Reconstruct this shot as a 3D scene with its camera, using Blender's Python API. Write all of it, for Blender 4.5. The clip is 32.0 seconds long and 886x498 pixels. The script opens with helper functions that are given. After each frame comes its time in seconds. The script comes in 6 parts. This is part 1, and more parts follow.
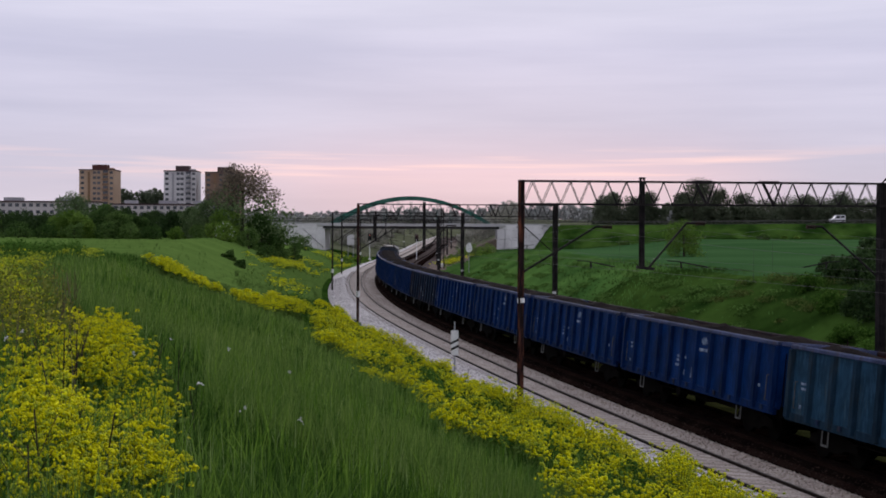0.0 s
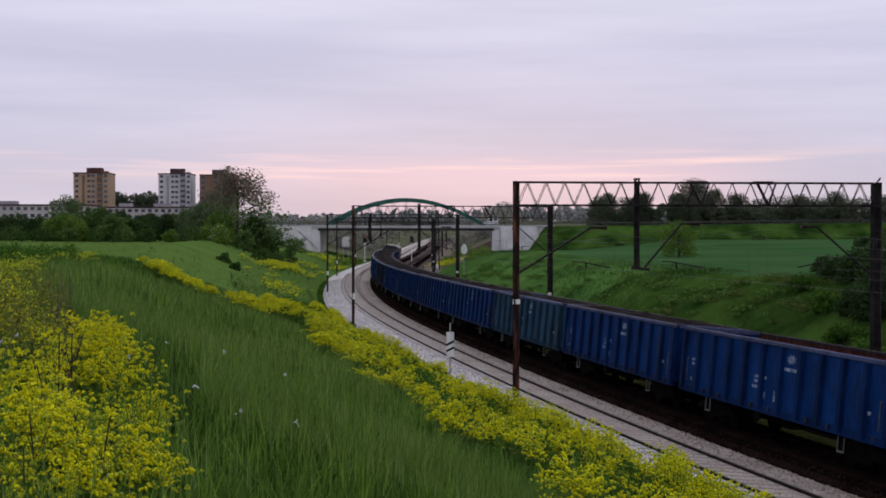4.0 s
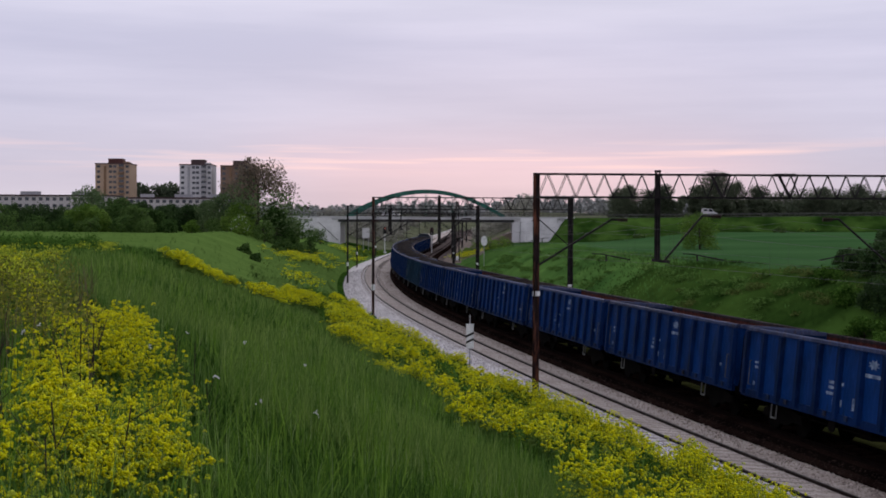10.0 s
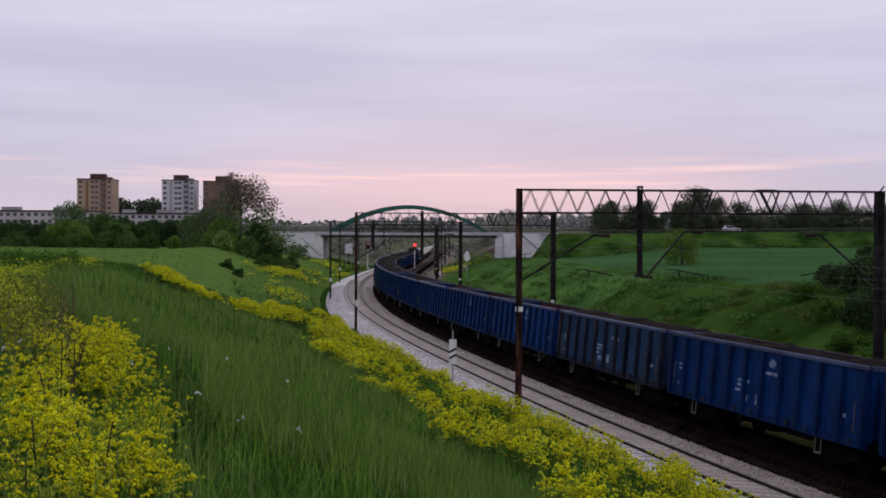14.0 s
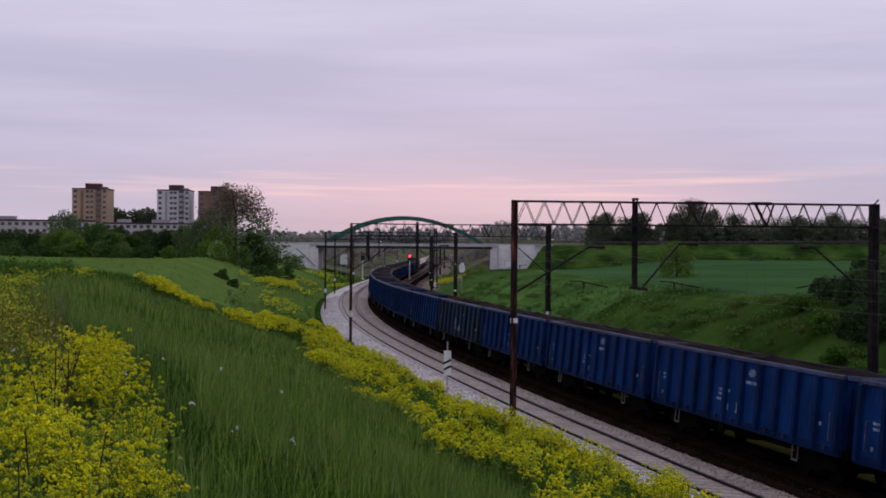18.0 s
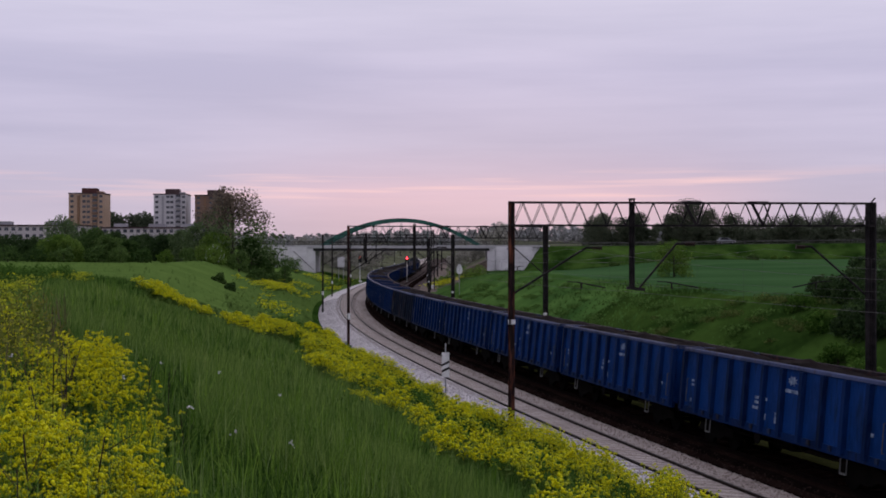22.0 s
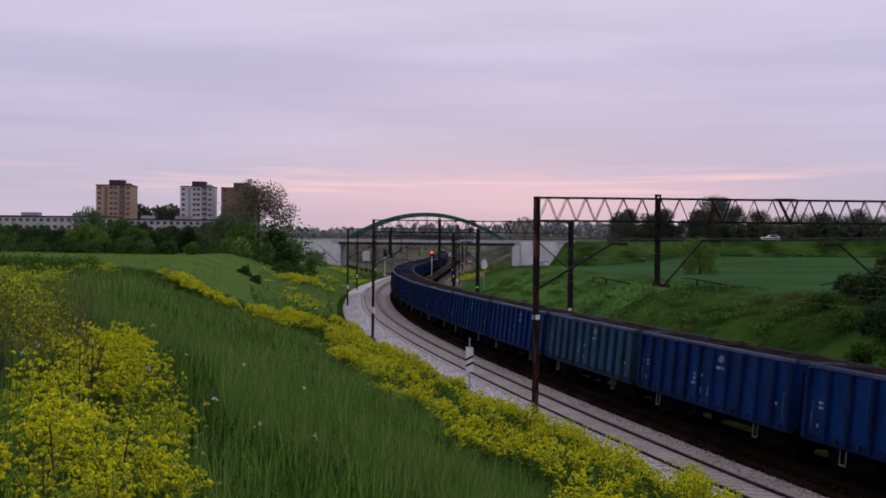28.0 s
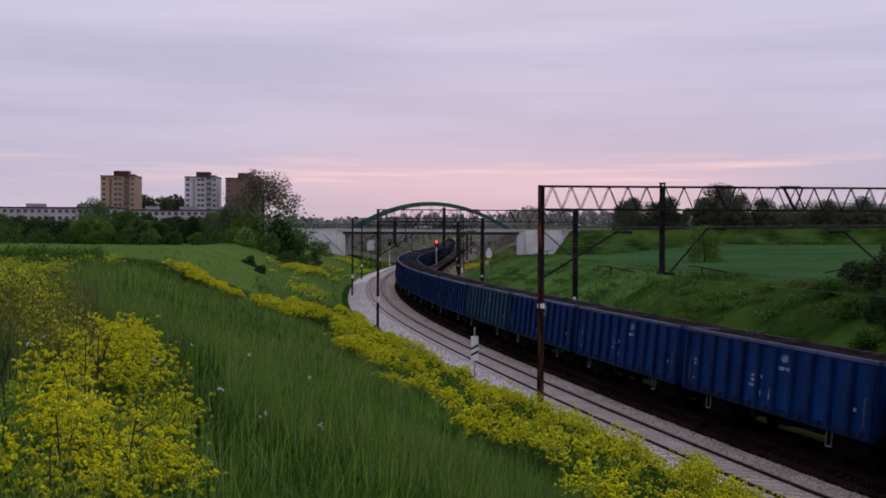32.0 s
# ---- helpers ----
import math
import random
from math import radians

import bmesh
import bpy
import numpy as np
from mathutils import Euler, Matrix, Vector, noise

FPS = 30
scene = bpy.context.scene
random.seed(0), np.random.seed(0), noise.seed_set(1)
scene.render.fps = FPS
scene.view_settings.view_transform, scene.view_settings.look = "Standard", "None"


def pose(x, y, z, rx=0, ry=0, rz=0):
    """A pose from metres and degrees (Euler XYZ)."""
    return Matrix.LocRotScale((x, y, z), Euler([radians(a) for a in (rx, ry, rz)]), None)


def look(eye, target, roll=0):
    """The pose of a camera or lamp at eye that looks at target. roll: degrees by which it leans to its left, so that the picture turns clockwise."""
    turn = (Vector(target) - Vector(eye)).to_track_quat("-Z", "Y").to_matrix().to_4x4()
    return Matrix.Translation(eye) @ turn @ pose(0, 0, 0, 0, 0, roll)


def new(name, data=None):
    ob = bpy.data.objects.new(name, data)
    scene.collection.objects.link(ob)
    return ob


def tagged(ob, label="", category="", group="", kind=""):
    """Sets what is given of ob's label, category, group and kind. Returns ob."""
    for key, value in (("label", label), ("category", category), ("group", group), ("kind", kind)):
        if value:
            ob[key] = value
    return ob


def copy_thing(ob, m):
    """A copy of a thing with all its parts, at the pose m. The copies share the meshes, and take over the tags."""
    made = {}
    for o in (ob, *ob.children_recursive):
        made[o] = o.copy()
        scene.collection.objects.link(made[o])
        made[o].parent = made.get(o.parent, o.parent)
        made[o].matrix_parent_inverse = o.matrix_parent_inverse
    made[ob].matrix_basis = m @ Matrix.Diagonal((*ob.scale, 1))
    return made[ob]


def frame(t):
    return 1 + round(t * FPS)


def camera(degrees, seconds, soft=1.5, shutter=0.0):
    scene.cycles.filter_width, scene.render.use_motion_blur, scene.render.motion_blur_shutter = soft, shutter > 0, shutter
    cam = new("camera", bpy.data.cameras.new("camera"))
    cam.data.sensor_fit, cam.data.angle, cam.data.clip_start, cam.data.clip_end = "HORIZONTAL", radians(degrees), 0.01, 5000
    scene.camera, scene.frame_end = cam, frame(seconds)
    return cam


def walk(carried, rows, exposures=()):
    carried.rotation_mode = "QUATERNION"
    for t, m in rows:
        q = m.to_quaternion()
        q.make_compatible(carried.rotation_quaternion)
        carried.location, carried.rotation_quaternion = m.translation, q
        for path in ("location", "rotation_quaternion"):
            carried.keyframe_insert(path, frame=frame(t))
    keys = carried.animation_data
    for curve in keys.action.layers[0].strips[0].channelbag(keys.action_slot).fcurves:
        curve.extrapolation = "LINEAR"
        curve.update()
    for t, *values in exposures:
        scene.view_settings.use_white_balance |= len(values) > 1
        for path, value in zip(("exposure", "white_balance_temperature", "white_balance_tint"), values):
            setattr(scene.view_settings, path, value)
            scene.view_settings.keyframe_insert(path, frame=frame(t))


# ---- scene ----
# ---------- camera and its walk ----------
FOV = 39.23
EYE = (0.0, 0.0, 6.93)
ROWS = [
    (0, 0.522, -0.928, -0.300), (0.5, 0.645, -0.607, -0.263), (1, 0.429, -0.616, -0.319), (1.5, 0.456, -0.556, -0.210), (2, 0.360, -0.587, -0.329),
    (2.5, 0.521, -0.665, 0.017), (3, 0.433, -0.586, 0.026), (3.5, 0.382, -0.701, -0.001), (5.5, 0.030, -1.068, -0.110), (6, 0.111, -1.044, -0.040),
    (6.5, -0.001, -1.053, 0.151), (7, 0.098, -0.626, 0.045), (7.5, 0.255, -0.882, 0.229), (8, 0.549, -0.924, 0.234), (8.5, 0.963, -1.363, -0.050),
    (9, 0.995, -1.160, -0.125), (9.5, 1.012, -1.253, -0.009), (10, 1.218, -1.244, -0.213), (10.5, 1.127, -1.304, 0.095), (11, 0.801, -1.176, -0.205),
    (11.5, 0.880, -1.087, -0.097), (12, 0.751, -0.857, -0.177), (12.5, 0.531, -0.900, -0.131), (13, 0.395, -0.706, -0.172), (13.5, 0.377, -0.569, -0.209),
    (15.5, 0.644, -0.488, -0.240), (16, 0.562, -0.749, -0.327), (16.5, 0.413, -0.537, -0.418), (17, 0.422, -0.167, -0.317), (17.5, 0.048, -0.146, -0.385),
    (18, 0.205, -0.007, -0.472), (18.5, 0.319, -0.152, -0.406), (19, 0.158, -0.322, -0.437), (19.5, 0.057, -0.165, -0.472), (20, 0.133, -0.125, -0.312),
    (20.5, -0.217, 0.001, -0.231), (21, 0.075, 0.172, -0.052), (21.5, 0.223, 0.203, 0.063), (22, 0.076, 0.078, -0.002), (22.5, 0.036, 0.046, -0.058),
    (23, 0.000, 0.563, 0.000), (23.5, 0.374, 0.178, -0.094), (24, 0.720, 0.142, -0.260), (24.5, 0.853, -0.027, -0.415), (25, 0.940, -0.202, -0.249),
    (25.5, 0.959, -0.287, -0.239), (27.5, 1.390, -0.181, -0.513), (28, 1.228, -0.180, -0.520), (28.5, 1.116, -0.377, -0.504), (29, 1.367, -0.413, -0.306),
    (29.5, 1.266, -0.300, -0.254), (30, 1.299, -0.422, -0.091), (30.5, 1.239, -0.394, 0.107), (31, 1.578, -0.609, -0.029), (31.5, 1.584, -0.666, -0.179),
    (32, 1.436, -0.677, -0.234),
]
cam = camera(FOV, 32.0, soft=1.75)
walk(cam, [(t, pose(*EYE, 90 + p, r, y)) for t, y, p, r in ROWS], exposures=[(0, 0.12, 6500, 6), (13, 0.1, 6500, 7), (16, -0.1, 6420, 14), (32, -0.1, 6420, 14)])

# ---------- world, sun ----------
def make_world():
    w = bpy.data.worlds.new("dusk_sky")
    scene.world = w
    w.use_nodes = True
    nt = w.node_tree
    nt.nodes.clear()
    N, L = nt.nodes.new, nt.links.new
    out, bg = N("ShaderNodeOutputWorld"), N("ShaderNodeBackground")
    tc = N("ShaderNodeTexCoord")
    sep = N("ShaderNodeSeparateXYZ")
    L(tc.outputs["Generated"], sep.inputs[0])
    ramp = N("ShaderNodeValToRGB")
    stops = [(0.0, (0.6, 0.51, 0.595)), (0.022, (0.655, 0.53, 0.615)), (0.046, (0.73, 0.56, 0.65)), (0.062, (0.645, 0.56, 0.685)), (0.085, (0.60, 0.565, 0.71)),
             (0.14, (0.60, 0.58, 0.745)), (0.21, (0.69, 0.675, 0.815)), (0.45, (0.70, 0.69, 0.81)), (1.0, (0.62, 0.63, 0.73))]
    el = ramp.color_ramp.elements
    while len(el) < len(stops):
        el.new(0.5)
    for e, (p, c) in zip(el, stops):
        e.position, e.color = p, (*c, 1)
    L(sep.outputs["Z"], ramp.inputs[0])
    calm = N("ShaderNodeValToRGB")
    stops2 = [(0.0, (0.55, 0.51, 0.61)), (0.03, (0.58, 0.53, 0.645)), (0.085, (0.585, 0.56, 0.71)), (0.14, (0.60, 0.58, 0.745)), (0.21, (0.69, 0.675, 0.815)), (0.45, (0.70, 0.69, 0.81)), (1.0, (0.62, 0.63, 0.73))]
    el2 = calm.color_ramp.elements
    while len(el2) < len(stops2):
        el2.new(0.5)
    for e, (p, c) in zip(el2, stops2):
        e.position, e.color = p, (*c, 1)
    L(sep.outputs["Z"], calm.inputs[0])
    glowfac = N("ShaderNodeMapRange")
    glowfac.interpolation_type = "SMOOTHSTEP"
    glowfac.inputs["From Min"].default_value, glowfac.inputs["From Max"].default_value = 0.964, 0.996
    aim = N("ShaderNodeVectorMath")
    aim.operation = "DOT_PRODUCT"
    aim.inputs[1].default_value = (0.035, 0.998, 0.03)
    L(tc.outputs["Generated"], aim.inputs[0]), L(aim.outputs["Value"], glowfac.inputs["Value"])
    both = N("ShaderNodeMixRGB")
    L(glowfac.outputs[0], both.inputs[0]), L(calm.outputs[0], both.inputs[1]), L(ramp.outputs[0], both.inputs[2])
    # streaky cloud layers, drawn out along the horizon
    mp = N("ShaderNodeMapping")
    mp.inputs["Scale"].default_value = (2.2, 2.2, 26.0)
    L(tc.outputs["Generated"], mp.inputs[0])
    n1 = N("ShaderNodeTexNoise")
    n1.inputs["Scale"].default_value, n1.inputs["Detail"].default_value, n1.inputs["Roughness"].default_value = 1.3, 6, 0.55
    L(mp.outputs[0], n1.inputs["Vector"])
    r2 = N("ShaderNodeValToRGB")
    r2.color_ramp.elements[0].position, r2.color_ramp.elements[0].color = 0.3, (0.9, 0.905, 0.93, 1)
    r2.color_ramp.elements[1].position, r2.color_ramp.elements[1].color = 0.7, (1.08, 1.065, 1.06, 1)
    L(n1.outputs["Fac"], r2.inputs[0])
    mul = N("ShaderNodeMixRGB")
    mul.blend_type, mul.inputs[0].default_value = "MULTIPLY", 1.0
    L(both.outputs[0], mul.inputs[1]), L(r2.outputs[0], mul.inputs[2])
    # bright pink slits low in the sunset sky
    mp2 = N("ShaderNodeMapping")
    mp2.inputs["Scale"].default_value = (4.0, 4.0, 110.0)
    mp2.inputs["Location"].default_value = (0.3, 0.1, 0.35)
    L(tc.outputs["Generated"], mp2.inputs[0])
    n2 = N("ShaderNodeTexNoise")
    n2.inputs["Scale"].default_value, n2.inputs["Detail"].default_value = 1.0, 3
    L(mp2.outputs[0], n2.inputs["Vector"])
    r3 = N("ShaderNodeValToRGB")
    r3.color_ramp.elements[0].position, r3.color_ramp.elements[1].position = 0.5, 0.66
    L(n2.outputs["Fac"], r3.inputs[0])
    band = N("ShaderNodeValToRGB")
    be = band.color_ramp.elements
    be.new(0.5), be.new(0.5)
    for e, (p, v) in zip(be, [(0.038, 0), (0.044, 1), (0.06, 1), (0.066, 0)]):
        e.position, e.color = p, (v, v, v, 1)
    L(sep.outputs["Z"], band.inputs[0])
    west = N("ShaderNodeMapRange")
    west.inputs["From Min"].default_value, west.inputs["From Max"].default_value = 0.9, 0.995
    L(sep.outputs["Y"], west.inputs["Value"])
    m1, m2 = N("ShaderNodeMath"), N("ShaderNodeMath")
    m1.operation = m2.operation = "MULTIPLY"
    L(r3.outputs[0], m1.inputs[0]), L(band.outputs[0], m1.inputs[1])
    L(m1.outputs[0], m2.inputs[0]), L(west.outputs[0], m2.inputs[1])
    slit = N("ShaderNodeMixRGB")
    slit.inputs[2].default_value = (0.98, 0.68, 0.68, 1)
    L(m2.outputs[0], slit.inputs[0]), L(mul.outputs[0], slit.inputs[1])
    sky = N("ShaderNodeTexSky")
    sky.sky_type, sky.sun_disc, sky.sun_elevation, sky.sun_rotation = "NISHITA", False, radians(2), radians(2)
    bg2 = N("ShaderNodeBackground")
    bg2.inputs["Strength"].default_value = 0.003
    L(sky.outputs[0], bg2.inputs[0])
    add = N("ShaderNodeAddShader")
    L(slit.outputs[0], bg.inputs[0])
    bg.inputs["Strength"].default_value = 1.0
    L(bg.outputs[0], add.inputs[0]), L(bg2.outputs[0], add.inputs[1])
    L(add.outputs[0], out.inputs[0])


make_world()
sun = new("sun", bpy.data.lights.new("sun", "SUN"))
sun.data.energy, sun.data.angle, sun.data.color = 0.3, radians(20), (1.0, 0.9, 0.86)
sun.matrix_world = look((3, 100, 16), (0, 0, 0))


# ---------- materials ----------
def mat(name, a, b, scale=4.0, rough=0.8, metal=0.0, bump=0.0, fine=40.0, fine_amt=0.25, island=False, rand=0.0, spec=0.08, trans=0.0):
    """Colour between a and b by a broad noise, a fine noise over it, relief from the fine one."""
    m = bpy.data.materials.new(name)
    m.use_nodes = True
    nt = m.node_tree
    N, L = nt.nodes.new, nt.links.new
    bs = nt.nodes["Principled BSDF"]
    bs.inputs["Roughness"].default_value, bs.inputs["Metallic"].default_value = rough, metal
    bs.inputs["Specular IOR Level"].default_value = spec
    tc = N("ShaderNodeTexCoord")
    n1, n2 = N("ShaderNodeTexNoise"), N("ShaderNodeTexNoise")
    n1.inputs["Scale"].default_value, n1.inputs["Detail"].default_value = scale, 4
    n2.inputs["Scale"].default_value, n2.inputs["Detail"].default_value = fine, 3
    L(tc.outputs["Object"], n1.inputs["Vector"]), L(tc.outputs["Object"], n2.inputs["Vector"])
    ramp = N("ShaderNodeValToRGB")
    ramp.color_ramp.elements[0].position, ramp.color_ramp.elements[0].color = 0.33, (*a, 1)
    ramp.color_ramp.elements[1].position, ramp.color_ramp.elements[1].color = 0.67, (*b, 1)
    src = n1.outputs["Fac"]
    if island:
        geo = N("ShaderNodeNewGeometry")
        mx = N("ShaderNodeMath")
        mx.operation = "MULTIPLY_ADD"
        mx.inputs[1].default_value, mx.inputs[2].default_value = 0.5, 0.0
        L(geo.outputs["Random Per Island"], mx.inputs[0])
        mx2 = N("ShaderNodeMath")
        mx2.operation = "MULTIPLY_ADD"
        mx2.inputs[1].default_value = 0.5
        L(n1.outputs["Fac"], mx2.inputs[0]), L(mx.outputs[0], mx2.inputs[2])
        src = mx2.outputs[0]
    if rand:
        info = N("ShaderNodeObjectInfo")
        mr = N("ShaderNodeMath")
        mr.operation = "MULTIPLY_ADD"
        mr.inputs[1].default_value = rand
        L(info.outputs["Random"], mr.inputs[0]), L(src, mr.inputs[2])
        sb = N("ShaderNodeMath")
        sb.operation = "SUBTRACT"
        sb.inputs[1].default_value = rand / 2
        L(mr.outputs[0], sb.inputs[0])
        src = sb.outputs[0]
    L(src, ramp.inputs[0])
    mix = N("ShaderNodeMixRGB")
    mix.blend_type, mix.inputs[0].default_value = "OVERLAY", fine_amt
    L(ramp.outputs[0], mix.inputs[1]), L(n2.outputs["Fac"], mix.inputs[2])
    L(mix.outputs[0], bs.inputs["Base Color"])
    if trans:
        # thin leaves let some of the light through
        tr, ms = N("ShaderNodeBsdfTranslucent"), N("ShaderNodeMixShader")
        ms.inputs[0].default_value = trans
        L(mix.outputs[0], tr.inputs[0]), L(bs.outputs[0], ms.inputs[1]), L(tr.outputs[0], ms.inputs[2])
        L(ms.outputs[0], nt.nodes["Material Output"].inputs["Surface"])
    if bump:
        bp = N("ShaderNodeBump")
        bp.inputs["Strength"].default_value, bp.inputs["Distance"].default_value = bump, 0.05
        L(n2.outputs["Fac"], bp.inputs["Height"]), L(bp.outputs[0], bs.inputs["Normal"])
    return m


def glow(name, c, strength):
    m = bpy.data.materials.new(name)
    m.use_nodes = True
    bs = m.node_tree.nodes["Principled BSDF"]
    bs.inputs["Base Color"].default_value = (*c, 1)
    bs.inputs["Emission Color"].default_value, bs.inputs["Emission Strength"].default_value = (*c, 1), strength
    return m


def rusty(name, paint, rust, amount=0.5, rough=0.6, metal=0.0, scale=1.2):
    """Paint with rust and dirt in vertical runs."""
    m = mat(name, tuple(c * 0.75 for c in paint), tuple(c * 1.6 for c in paint), 0.8, rough, metal, 0.15, 30, 0.2, rand=0.25, spec=0.04)
    nt = m.node_tree
    N, L = nt.nodes.new, nt.links.new
    bs = nt.nodes["Principled BSDF"]
    old = bs.inputs["Base Color"].links[0].from_socket
    tc = N("ShaderNodeTexCoord")
    mp = N("ShaderNodeMapping")
    mp.inputs["Scale"].default_value = (3.0, 3.0, 0.5)
    L(tc.outputs["Object"], mp.inputs[0])
    n = N("ShaderNodeTexNoise")
    n.inputs["Scale"].default_value, n.inputs["Detail"].default_value, n.inputs["Roughness"].default_value = scale, 8, 0.65
    L(mp.outputs[0], n.inputs["Vector"])
    r = N("ShaderNodeValToRGB")
    r.color_ramp.elements[0].position, r.color_ramp.elements[0].color = 0.62 - 0.25 * amount, (0, 0, 0, 1)
    r.color_ramp.elements[1].position, r.color_ramp.elements[1].color = 0.74 - 0.2 * amount, (1, 1, 1, 1)
    L(n.outputs["Fac"], r.inputs[0])
    mx = N("ShaderNodeMixRGB")
    mx.inputs[2].default_value = (*rust, 1)
    L(r.outputs[0], mx.inputs[0]), L(old, mx.inputs[1])
    # pale scuffs and drips
    n3 = N("ShaderNodeTexNoise")
    n3.inputs["Scale"].default_value, n3.inputs["Detail"].default_value, n3.inputs["Roughness"].default_value = scale * 3.1, 7, 0.75
    L(mp.outputs[0], n3.inputs["Vector"])
    r3 = N("ShaderNodeValToRGB")
    r3.color_ramp.elements[0].position, r3.color_ramp.elements[0].color = 0.48, (0, 0, 0, 1)
    r3.color_ramp.elements[1].position, r3.color_ramp.elements[1].color = 0.74, (0.65, 0.65, 0.65, 1)
    L(n3.outputs["Fac"], r3.inputs[0])
    sc = N("ShaderNodeMixRGB")
    sc.inputs[2].default_value = tuple(min(1.0, c * 2.4 + 0.010) for c in paint) + (1,)
    L(r3.outputs[0], sc.inputs[0]), L(mx.outputs[0], sc.inputs[1])
    L(sc.outputs[0], bs.inputs["Base Color"])
    return m


